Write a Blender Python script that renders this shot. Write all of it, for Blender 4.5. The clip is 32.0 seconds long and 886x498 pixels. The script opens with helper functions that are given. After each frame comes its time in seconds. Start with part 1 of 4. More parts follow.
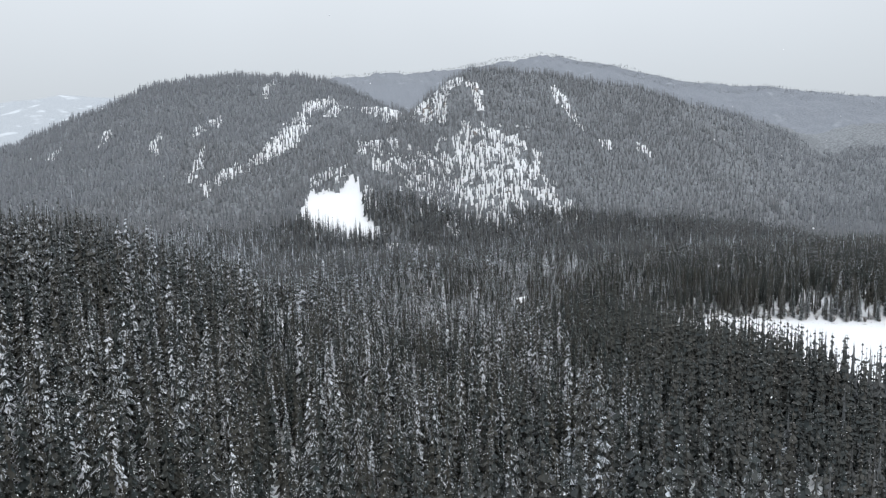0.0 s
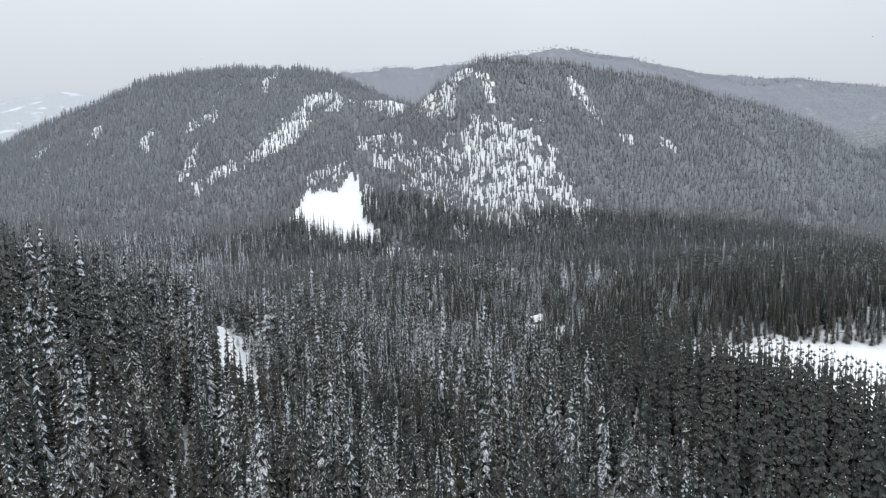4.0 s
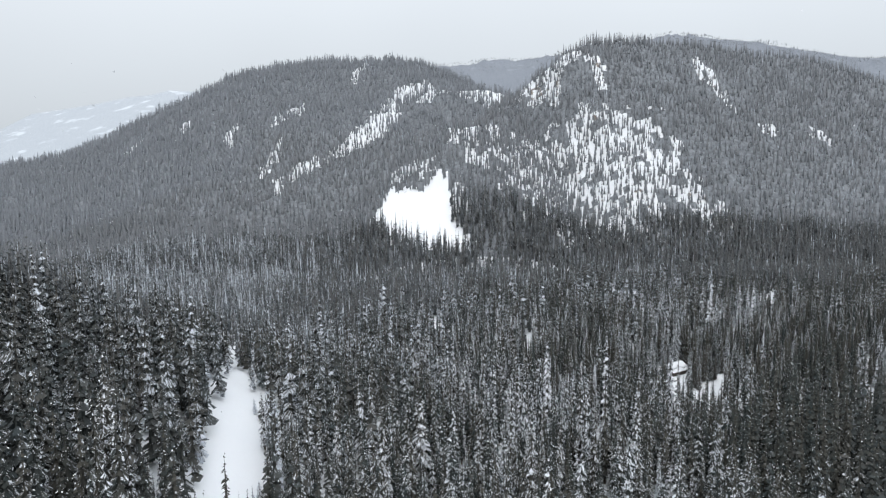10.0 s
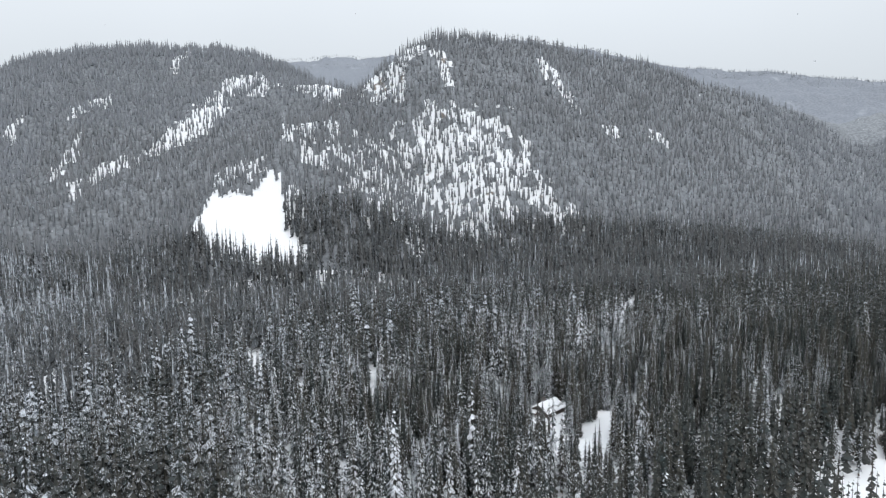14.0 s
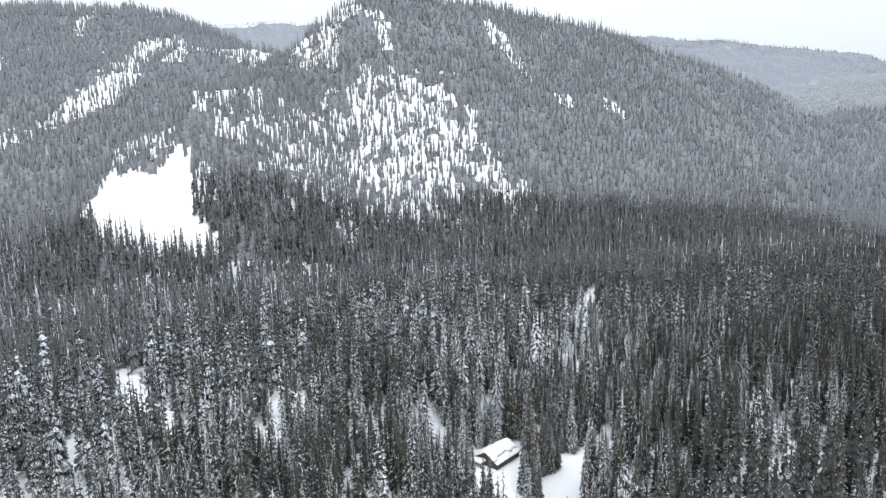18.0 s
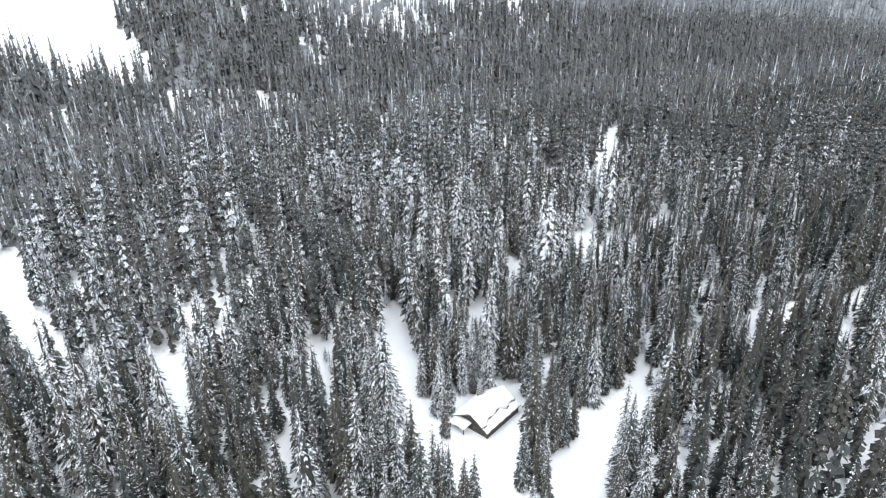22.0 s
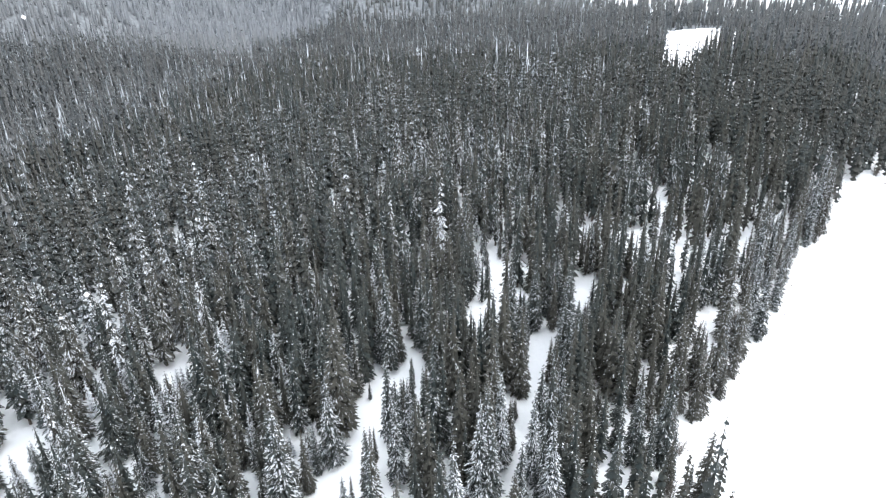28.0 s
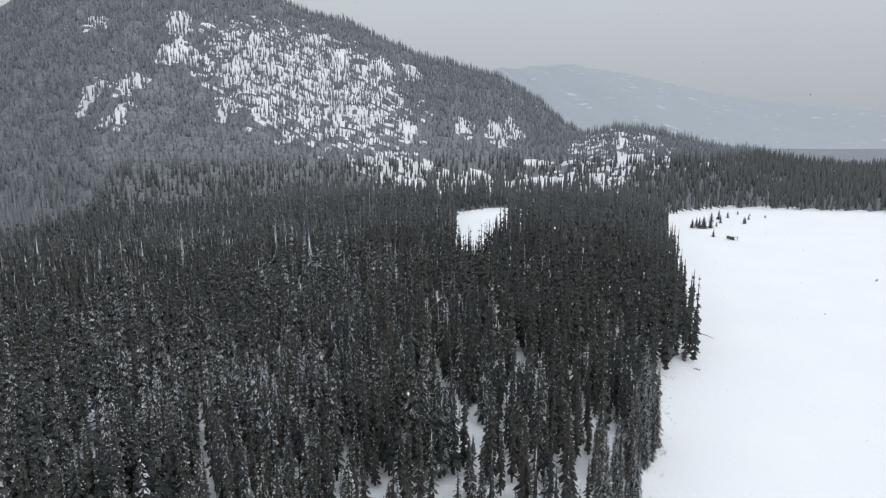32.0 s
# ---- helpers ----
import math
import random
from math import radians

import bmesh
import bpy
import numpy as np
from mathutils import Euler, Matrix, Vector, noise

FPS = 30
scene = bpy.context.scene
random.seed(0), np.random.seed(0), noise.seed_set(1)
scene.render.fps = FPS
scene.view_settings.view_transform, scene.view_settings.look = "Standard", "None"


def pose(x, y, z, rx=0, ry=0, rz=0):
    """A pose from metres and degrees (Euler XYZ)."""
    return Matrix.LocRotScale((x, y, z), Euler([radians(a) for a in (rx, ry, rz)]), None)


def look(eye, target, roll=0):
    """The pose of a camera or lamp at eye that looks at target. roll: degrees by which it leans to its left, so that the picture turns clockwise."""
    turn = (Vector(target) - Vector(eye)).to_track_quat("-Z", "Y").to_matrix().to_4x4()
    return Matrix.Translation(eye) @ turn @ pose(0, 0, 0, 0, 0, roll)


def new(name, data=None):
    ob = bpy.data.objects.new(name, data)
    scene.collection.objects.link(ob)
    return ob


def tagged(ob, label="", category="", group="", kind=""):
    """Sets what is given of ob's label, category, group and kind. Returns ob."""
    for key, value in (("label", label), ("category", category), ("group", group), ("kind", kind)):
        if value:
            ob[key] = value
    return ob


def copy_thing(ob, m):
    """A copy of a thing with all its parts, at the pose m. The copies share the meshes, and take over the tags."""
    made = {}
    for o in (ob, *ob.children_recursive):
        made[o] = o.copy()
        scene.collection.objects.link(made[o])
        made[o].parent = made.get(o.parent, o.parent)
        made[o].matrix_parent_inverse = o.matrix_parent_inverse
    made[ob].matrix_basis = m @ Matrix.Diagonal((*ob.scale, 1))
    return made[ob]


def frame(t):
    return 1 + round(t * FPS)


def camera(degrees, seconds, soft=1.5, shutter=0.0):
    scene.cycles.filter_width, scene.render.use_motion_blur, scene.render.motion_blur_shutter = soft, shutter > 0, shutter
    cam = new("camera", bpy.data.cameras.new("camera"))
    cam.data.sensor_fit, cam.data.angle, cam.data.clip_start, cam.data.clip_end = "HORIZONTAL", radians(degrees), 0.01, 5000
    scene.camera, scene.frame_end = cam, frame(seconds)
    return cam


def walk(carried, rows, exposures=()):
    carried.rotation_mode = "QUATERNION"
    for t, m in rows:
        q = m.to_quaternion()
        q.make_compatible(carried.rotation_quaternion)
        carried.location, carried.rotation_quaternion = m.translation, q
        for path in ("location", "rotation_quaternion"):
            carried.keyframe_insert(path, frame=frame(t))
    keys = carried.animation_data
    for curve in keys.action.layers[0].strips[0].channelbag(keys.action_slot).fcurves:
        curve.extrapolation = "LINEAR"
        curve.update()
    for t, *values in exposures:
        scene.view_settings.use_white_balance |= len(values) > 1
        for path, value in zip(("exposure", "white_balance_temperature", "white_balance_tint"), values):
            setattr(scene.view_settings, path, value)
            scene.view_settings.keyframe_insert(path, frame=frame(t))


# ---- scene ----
SECONDS = 32.0
cam = camera(68.86, SECONDS, 1.2)


def aim(x, y, z, turn, tilt, lean):
    """A pose of the drone's camera: place, heading to the left of +y, tilt above the horizon, lean."""
    return pose(x, y, z, 90 + tilt, 0, turn) @ pose(0, 0, 0, 0, 0, lean)


PATH = [
    (0, 0.07, -0.01, 82.05, -9.82, -6.36, -1.00),
    (0.5, 2.06, 7.01, 81.88, -9.81, -6.38, -0.96),
    (1, 3.98, 14.03, 81.71, -9.80, -6.40, -0.97),
    (1.5, 5.86, 21.01, 81.56, -9.81, -6.40, -0.92),
    (2, 7.78, 27.87, 81.39, -9.79, -6.45, -0.98),
    (2.5, 9.74, 34.61, 81.23, -9.75, -6.47, -1.16),
    (4.5, 16.50, 58.63, 82.59, -7.21, -6.60, -0.99),
    (5, 17.92, 64.81, 82.76, -3.49, -6.54, -0.99),
    (5.5, 19.06, 71.20, 82.81, -1.29, -6.51, -1.02),
    (6, 19.96, 77.77, 82.84, -0.64, -6.50, -1.05),
    (6.5, 20.68, 84.41, 82.87, -0.29, -6.49, -1.06),
    (7, 21.26, 91.00, 82.92, -0.06, -6.52, -1.07),
    (7.5, 21.76, 97.50, 82.96, -0.05, -6.55, -1.04),
    (8, 22.24, 103.96, 82.94, -0.04, -6.59, -1.06),
    (8.5, 22.74, 110.49, 82.79, -0.03, -6.60, -1.11),
    (9, 23.24, 117.16, 82.49, -0.03, -6.60, -1.05),
    (9.5, 23.75, 124.03, 82.08, -0.04, -6.62, -1.03),
    (10, 24.28, 131.01, 81.71, -0.05, -6.61, -0.96),
    (10.5, 24.90, 138.05, 81.52, -0.23, -6.61, -0.89),
    (11, 25.72, 145.06, 81.50, -1.46, -6.64, -0.91),
    (11.5, 26.74, 151.94, 81.49, -3.14, -6.63, -0.88),
    (12, 27.89, 158.74, 81.43, -4.96, -6.61, -0.88),
    (12.5, 29.20, 165.50, 81.34, -6.64, -6.64, -0.94),
    (13, 30.82, 172.14, 81.23, -8.75, -6.66, -0.95),
    (13.5, 32.66, 178.53, 81.04, -11.18, -6.63, -0.93),
    (14, 34.73, 184.68, 80.82, -13.32, -6.62, -0.98),
    (14.5, 36.90, 190.69, 80.64, -15.05, -6.59, -0.97),
    (15, 39.07, 196.58, 80.47, -16.30, -6.61, -0.97),
    (15.5, 41.24, 202.38, 80.30, -17.42, -6.64, -0.95),
    (17.5, 52.49, 225.79, 80.83, -17.67, -7.98, -1.18),
    (18, 55.35, 231.90, 80.87, -17.60, -9.03, -1.30),
    (18.5, 58.15, 238.32, 80.85, -17.56, -10.59, -1.25),
    (19, 61.01, 245.04, 80.76, -17.53, -13.17, -1.21),
    (19.5, 63.89, 251.88, 80.64, -17.48, -15.72, -1.24),
    (20, 66.74, 258.75, 80.58, -17.44, -18.27, -1.27),
    (20.5, 69.54, 265.63, 80.65, -17.40, -20.88, -1.22),
    (21, 72.41, 272.49, 80.73, -17.34, -23.43, -1.15),
    (21.5, 75.32, 279.30, 80.75, -17.29, -25.22, -1.22),
    (22, 78.25, 286.19, 80.86, -17.25, -25.93, -1.22),
    (22.5, 81.32, 293.18, 81.07, -17.21, -25.97, -1.16),
    (23, 84.40, 300.16, 81.29, -17.46, -26.04, -1.16),
    (23.5, 87.46, 306.97, 81.48, -18.52, -26.09, -1.17),
    (24, 90.64, 313.62, 81.55, -19.59, -26.08, -1.30),
    (24.5, 93.94, 320.09, 81.50, -22.28, -26.13, -1.21),
    (26.5, 112.21, 337.43, 77.93, -49.33, -25.68, -1.60),
    (27, 116.90, 340.48, 77.41, -58.55, -25.68, -1.26),
    (27.5, 121.79, 342.26, 77.17, -67.56, -25.74, -1.02),
    (28, 126.88, 343.15, 76.98, -76.01, -25.81, -0.95),
    (28.5, 132.16, 343.35, 76.79, -85.26, -25.90, -0.73),
    (29, 137.34, 343.21, 76.65, -92.36, -25.94, -0.61),
    (29.5, 142.54, 342.75, 76.57, -92.66, -26.03, -0.42),
    (30, 147.84, 342.12, 76.48, -92.78, -26.08, -0.27),
    (30.5, 153.46, 341.40, 76.36, -92.83, -26.10, -0.27),
    (31, 159.45, 340.71, 76.20, -92.92, -26.16, -0.17),
    (31.5, 165.77, 340.06, 76.10, -93.20, -20.43, -0.00),
    (32, 172.12, 339.41, 75.95, -93.42, -10.99, 0.25),
]
EXPOSURES = [(0.0, 0.0), (9.0, 0.08), (15.5, 0.16), (17.5, 0.38), (19.0, 0.74), (21.0, 0.88), (24.0, 1.04), (26.5, 1.22), (27.2, 1.22), (28.0, 1.02), (28.4, 0.4), (29.0, -0.5), (31.2, -0.6), (32.0, -0.32)]
walk(cam, [(row[0], aim(*row[1:])) for row in PATH], EXPOSURES)

# ---- light: an overcast winter sky and a wide, weak sun ----
world = bpy.data.worlds.new("overcast_sky")
scene.world = world
world.use_nodes = True
wn, wl = world.node_tree.nodes, world.node_tree.links
wn.clear()
w_out = wn.new("ShaderNodeOutputWorld")
w_bg = wn.new("ShaderNodeBackground")
w_sky = wn.new("ShaderNodeTexSky")
w_sky.sky_type = "NISHITA"
w_sky.sun_disc = False
w_sky.sun_elevation, w_sky.sun_rotation = radians(38), radians(200)
w_sky.air_density, w_sky.dust_density, w_sky.ozone_density = 1.0, 6.0, 1.0
w_co = wn.new("ShaderNodeTexCoord")
w_sep = wn.new("ShaderNodeSeparateXYZ")
w_ramp = wn.new("ShaderNodeValToRGB")
w_ramp.color_ramp.elements[0].position, w_ramp.color_ramp.elements[0].color = 0.0, (0.568, 0.615, 0.662, 1)
w_ramp.color_ramp.elements[1].position, w_ramp.color_ramp.elements[1].color = 1.0, (1.60, 1.69, 1.79, 1)
w_noise = wn.new("ShaderNodeTexNoise")
w_noise.inputs["Scale"].default_value = 2.2
w_noise.inputs["Detail"].default_value = 3.0
w_map = wn.new("ShaderNodeMapRange")
w_map.inputs["To Min"].default_value, w_map.inputs["To Max"].default_value = 0.94, 1.06
w_mul = wn.new("ShaderNodeMixRGB")
w_mul.blend_type, w_mul.inputs[0].default_value = "MULTIPLY", 1.0
w_dim = wn.new("ShaderNodeMixRGB")
w_dim.blend_type, w_dim.inputs[0].default_value, w_dim.inputs[2].default_value = "MULTIPLY", 1.0, (0.07, 0.07, 0.07, 1)
w_mix = wn.new("ShaderNodeMixRGB")
w_mix.inputs[0].default_value = 0.9
wl.new(w_co.outputs["Generated"], w_sep.inputs[0])
wl.new(w_sep.outputs["Z"], w_ramp.inputs[0])
wl.new(w_co.outputs["Generated"], w_noise.inputs["Vector"])
wl.new(w_noise.outputs["Fac"], w_map.inputs["Value"])
wl.new(w_ramp.outputs[0], w_mul.inputs[1])
wl.new(w_map.outputs[0], w_mul.inputs[2])
wl.new(w_sky.outputs[0], w_dim.inputs[1])
wl.new(w_dim.outputs[0], w_mix.inputs[1])
wl.new(w_mul.outputs[0], w_mix.inputs[2])
wl.new(w_mix.outputs[0], w_bg.inputs["Color"])
w_bg.inputs["Strength"].default_value = 1.0
wl.new(w_bg.outputs[0], w_out.inputs["Surface"])

sun = new("sun", bpy.data.lights.new("sun", "SUN"))
sun.data.energy, sun.data.angle, sun.data.color = 0.6, radians(25), (1.0, 0.97, 0.93)
sun.matrix_world = look((300, -500, 600), (150, 300, 0))


# ---- materials ----
def material(name, rough=0.9):
    m = bpy.data.materials.new(name)
    m.use_nodes = True
    b = m.node_tree.nodes["Principled BSDF"]
    b.inputs["Roughness"].default_value = rough
    b.inputs["Specular IOR Level"].default_value = 0.2
    return m, m.node_tree.nodes, m.node_tree.links, b


def node(nodes, kind, **values):
    n = nodes.new(kind)
    for key, value in values.items():
        n.inputs[key.replace("_", " ")].default_value = value
    return n


def ramp_of(nodes, *stops):
    n = nodes.new("ShaderNodeValToRGB")
    e = n.color_ramp.elements
    while len(e) < len(stops):
        e.new(0.5)
    for k, (at, c) in enumerate(stops):
        e[k].position, e[k].color = at, (*c, 1)
    return n


def mix_of(nodes, links, fac, a, b, blend="MIX"):
    n = nodes.new("ShaderNodeMixRGB")
    n.blend_type = blend
    for k, v in enumerate((fac, a, b)):
        if isinstance(v, bpy.types.NodeSocket):
            links.new(v, n.inputs[k])
        else:
            n.inputs[k].default_value = v if k == 0 else (*v, 1)
    return n.outputs[0]


def math_of(nodes, links, op, a, b=0.0, clamp=False):
    n = nodes.new("ShaderNodeMath")
    n.operation, n.use_clamp = op, clamp
    for k, v in enumerate((a, b)):
        if isinstance(v, bpy.types.NodeSocket):
            links.new(v, n.inputs[k])
        else:
            n.inputs[k].default_value = v
    return n.outputs[0]


def foliage_material(name, dark, warm, frost, cover, up_weight=0.5, tree_weight=1.3, laden=0.0, streak=2.4):
    """Needles in strokes along each spray, every tree with its own hue and load of snow; small trees, and whole stands, carry more of it than others."""
    m, nd, ln, b = material(name, 0.85)
    geo = nd.new("ShaderNodeNewGeometry")
    flat = nd.new("ShaderNodeVectorMath")
    flat.operation = "MULTIPLY"
    flat.inputs[1].default_value = (1, 1, 0)
    ln.new(geo.outputs["Position"], flat.inputs[0])
    big = node(nd, "ShaderNodeTexNoise", Scale=0.018, Detail=3.0)
    patch = node(nd, "ShaderNodeTexNoise", Scale=0.06, Detail=2.0)
    fine = node(nd, "ShaderNodeTexNoise", Scale=5.0, Detail=2.0)
    for n in (big, patch):
        ln.new(flat.outputs[0], n.inputs["Vector"])
    ln.new(geo.outputs["Position"], fine.inputs["Vector"])
    tree, tint, bough = nd.new("ShaderNodeAttribute"), nd.new("ShaderNodeAttribute"), nd.new("ShaderNodeAttribute")
    tree.attribute_name, tint.attribute_name, bough.attribute_name = "rime", "tint", "bough"
    stretch = nd.new("ShaderNodeVectorMath")
    stretch.operation = "MULTIPLY"
    stretch.inputs[1].default_value = (6.0, 1.6, 1.0)
    ln.new(bough.outputs["Vector"], stretch.inputs[0])
    stroke = node(nd, "ShaderNodeTexNoise", Scale=1.0, Detail=2.0)
    ln.new(stretch.outputs[0], stroke.inputs["Vector"])
    hue = math_of(nd, ln, "ADD", tint.outputs["Fac"], math_of(nd, ln, "MULTIPLY", math_of(nd, ln, "SUBTRACT", patch.outputs["Fac"], 0.5), 1.2))
    kind = ramp_of(nd, (0.4, (0, 0, 0)), (0.7, (1, 1, 1)))
    ln.new(hue, kind.inputs[0])
    tone = mix_of(nd, ln, kind.outputs[0], dark, warm)
    tone = mix_of(nd, ln, math_of(nd, ln, "MULTIPLY", geo.outputs["Random Per Island"], 0.6), tone, tuple(1.5 * c for c in warm))
    tone = mix_of(nd, ln, stroke.outputs["Fac"], tone, tuple(0.5 * c for c in dark))
    sep = nd.new("ShaderNodeSeparateXYZ")
    ln.new(geo.outputs["Normal"], sep.inputs[0])
    load = math_of(nd, ln, "MULTIPLY", math_of(nd, ln, "ABSOLUTE", sep.outputs["Z"]), up_weight)
    for source, weight in ((geo.outputs["Random Per Island"], 0.22), (tree.outputs["Fac"], tree_weight), (big.outputs["Fac"], 0.7), (fine.outputs["Fac"], 1.2), (stroke.outputs["Fac"], streak)):
        load = math_of(nd, ln, "ADD", load, math_of(nd, ln, "MULTIPLY", math_of(nd, ln, "SUBTRACT", source, 0.5), weight))
    if laden:
        # the stands on the western side of the valley hold more snow
        far = nd.new("ShaderNodeVectorMath")
        far.operation = "DISTANCE"
        far.inputs[1].default_value = (-30, 260, 0)
        ln.new(flat.outputs[0], far.inputs[0])
        held = nd.new("ShaderNodeMapRange")
        held.interpolation_type = "SMOOTHSTEP"
        held.inputs["From Min"].default_value, held.inputs["From Max"].default_value = 100, 230
        held.inputs["To Min"].default_value, held.inputs["To Max"].default_value = laden, 0
        ln.new(far.outputs["Value"], held.inputs["Value"])
        load = math_of(nd, ln, "ADD", load, held.outputs[0])
    edge = nd.new("ShaderNodeMapRange")
    edge.inputs["From Min"].default_value, edge.inputs["From Max"].default_value = 0.76 - cover, 1.12 - cover
    ln.new(load, edge.inputs["Value"])
    ln.new(mix_of(nd, ln, edge.outputs[0], tone, frost), b.inputs["Base Color"])
    return m


SNOW, nd, ln, b = material("snow", 0.75)
geo = nd.new("ShaderNodeNewGeometry")
n1 = node(nd, "ShaderNodeTexNoise", Scale=0.03, Detail=4.0)
n2 = node(nd, "ShaderNodeTexNoise", Scale=0.9, Detail=5.0)
for n in (n1, n2):
    ln.new(geo.outputs["Position"], n.inputs["Vector"])
c = mix_of(nd, ln, n1.outputs["Fac"], (0.80, 0.83, 0.87), (0.90, 0.90, 0.91))
ln.new(c, b.inputs["Base Color"])
bump = node(nd, "ShaderNodeBump", Strength=0.35, Distance=0.3)
ln.new(n2.outputs["Fac"], bump.inputs["Height"])
ln.new(bump.outputs[0], b.inputs["Normal"])

# Ground: snow, with brown rock where it is too steep for snow to lie.
GROUND, nd, ln, b = material("snowy_ground", 0.85)
geo = nd.new("ShaderNodeNewGeometry")
n1 = node(nd, "ShaderNodeTexNoise", Scale=0.03, Detail=4.0)
n2 = node(nd, "ShaderNodeTexNoise", Scale=0.16, Detail=6.0)
n3 = node(nd, "ShaderNodeTexNoise", Scale=0.6, Detail=5.0)
for n in (n1, n2, n3):
    ln.new(geo.outputs["Position"], n.inputs["Vector"])
sep = nd.new("ShaderNodeSeparateXYZ")
ln.new(geo.outputs["Normal"], sep.inputs[0])
steep = math_of(nd, ln, "ADD", math_of(nd, ln, "MULTIPLY", math_of(nd, ln, "SUBTRACT", n2.outputs["Fac"], 0.5), 1.2), math_of(nd, ln, "SUBTRACT", 0.66, sep.outputs["Z"]))
rockf = nd.new("ShaderNodeMapRange")
rockf.inputs["From Min"].default_value, rockf.inputs["From Max"].default_value = 0.10, 0.20
ln.new(steep, rockf.inputs["Value"])
snow_c = mix_of(nd, ln, n1.outputs["Fac"], (0.80, 0.83, 0.87), (0.90, 0.90, 0.91))
rock_c = mix_of(nd, ln, n3.outputs["Fac"], (0.10, 0.09, 0.085), (0.36, 0.31, 0.27))
ln.new(mix_of(nd, ln, rockf.outputs[0], snow_c, rock_c), b.inputs["Base Color"])
bump = node(nd, "ShaderNodeBump", Strength=0.5, Distance=0.5)
ln.new(n3.outputs["Fac"], bump.inputs["Height"])
ln.new(bump.outputs[0], b.inputs["Normal"])

BARK, nd, ln, b = material("bark", 0.95)
geo = nd.new("ShaderNodeNewGeometry")
n1 = node(nd, "ShaderNodeTexNoise", Scale=4.0, Detail=4.0)
ln.new(geo.outputs["Position"], n1.inputs["Vector"])
ln.new(mix_of(nd, ln, n1.outputs["Fac"], (0.05, 0.04, 0.034), (0.15, 0.12, 0.10)), b.inputs["Base Color"])

# Needle colours grow paler and bluer with distance: haze put into the base colour.
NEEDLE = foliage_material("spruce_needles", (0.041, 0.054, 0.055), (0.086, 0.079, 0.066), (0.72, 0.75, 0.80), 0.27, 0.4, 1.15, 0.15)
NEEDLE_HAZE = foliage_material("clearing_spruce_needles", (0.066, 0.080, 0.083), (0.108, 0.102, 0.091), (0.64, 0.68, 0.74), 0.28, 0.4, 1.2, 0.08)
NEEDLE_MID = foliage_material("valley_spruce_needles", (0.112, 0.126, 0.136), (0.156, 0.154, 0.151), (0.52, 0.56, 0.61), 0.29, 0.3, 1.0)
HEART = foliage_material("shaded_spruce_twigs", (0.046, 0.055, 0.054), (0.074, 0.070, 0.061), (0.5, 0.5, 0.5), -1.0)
NEEDLE_SLOPE = foliage_material("hillside_spruce_haze", (0.200, 0.214, 0.232), (0.238, 0.246, 0.258), (0.46, 0.50, 0.55), 0.22, 0.4, 0.7, 0, 0.6)
NEEDLE_WEST = foliage_material("west_hill_spruce_haze", (0.235, 0.253, 0.280), (0.266, 0.280, 0.300), (0.46, 0.50, 0.55), 0.20, 0.4, 0.6, 0, 0.6)
FAR_WOOD = foliage_material("distant_ridge_haze", (0.30, 0.325, 0.36), (0.33, 0.35, 0.375), (0.60, 0.64, 0.68), 0.20, 0.4, 0.6, 0, 0.6)


# Tree-grown slopes, mottled like brush in snow, with haze put into their grey tones.
def hazed_slope_material(name, low, high, bare=None):
    m, nd, ln, b = material(name, 0.9)
    geo = nd.new("ShaderNodeNewGeometry")
    a = node(nd, "ShaderNodeTexNoise", Scale=0.35, Detail=5.0)
    c = node(nd, "ShaderNodeTexNoise", Scale=0.05, Detail=3.0)
    for n in (a, c):
        ln.new(geo.outputs["Position"], n.inputs["Vector"])
    tone = ramp_of(nd, (0.38, low), (0.62, high))
    ln.new(a.outputs["Fac"], tone.inputs[0])
    colour = mix_of(nd, ln, math_of(nd, ln, "MULTIPLY", c.outputs["Fac"], 0.4), tone.outputs[0], low)
    if bare is not None:
        d = node(nd, "ShaderNodeTexNoise", Scale=0.022, Detail=8.0)
        ln.new(geo.outputs["Position"], d.inputs["Vector"])
        patch = ramp_of(nd, (bare, (0, 0, 0)), (bare + 0.10, (1, 1, 1)))
        ln.new(d.outputs["Fac"], patch.inputs[0])
        # bare snow, held close to the slope's tone to paint in haze
        colour = mix_of(nd, ln, patch.outputs[0], colour, tuple(1.22 * c for c in high))
    ln.new(colour, b.inputs["Base Color"])
    return m


# the farther the slope, the paler: haze is in these colours
HAZED_BRUSH = hazed_slope_material("hazed_brush_slope", (0.17, 0.184, 0.20), (0.30, 0.316, 0.335))
FAR_SLOPE = hazed_slope_material("distant_wooded_slope", (0.20, 0.218, 0.252), (0.275, 0.295, 0.325), 0.63)
SNOWY_SLOPE = hazed_slope_material("distant_snowy_slope", (0.40, 0.43, 0.47), (0.50, 0.53, 0.56), 0.57)
PALE_SLOPE = hazed_slope_material("most_distant_slope", (0.33, 0.36, 0.40), (0.42, 0.45, 0.49), 0.62)


# ---- the lie of the land ----
SHORE = [(190, 100), (170, 190), (162, 240), (150, 285), (158, 309), (182, 318), (203, 324), (214, 325), (234, 315), (252, 306), (271, 299), (290, 291), (312, 279), (316, 276), (353, 264), (364, 246),
         (417, 224), (473, 206), (511, 190), (600, 160), (648, 140), (664, 134), (685, 128), (712, 106), (746, 47), (736, -12), (716, -86), (640, -260), (400, -360), (200, -260)]


def smooth(a, b, v):
    u = np.clip((v - a) / (b - a), 0, 1)
    return u * u * (3 - 2 * u)


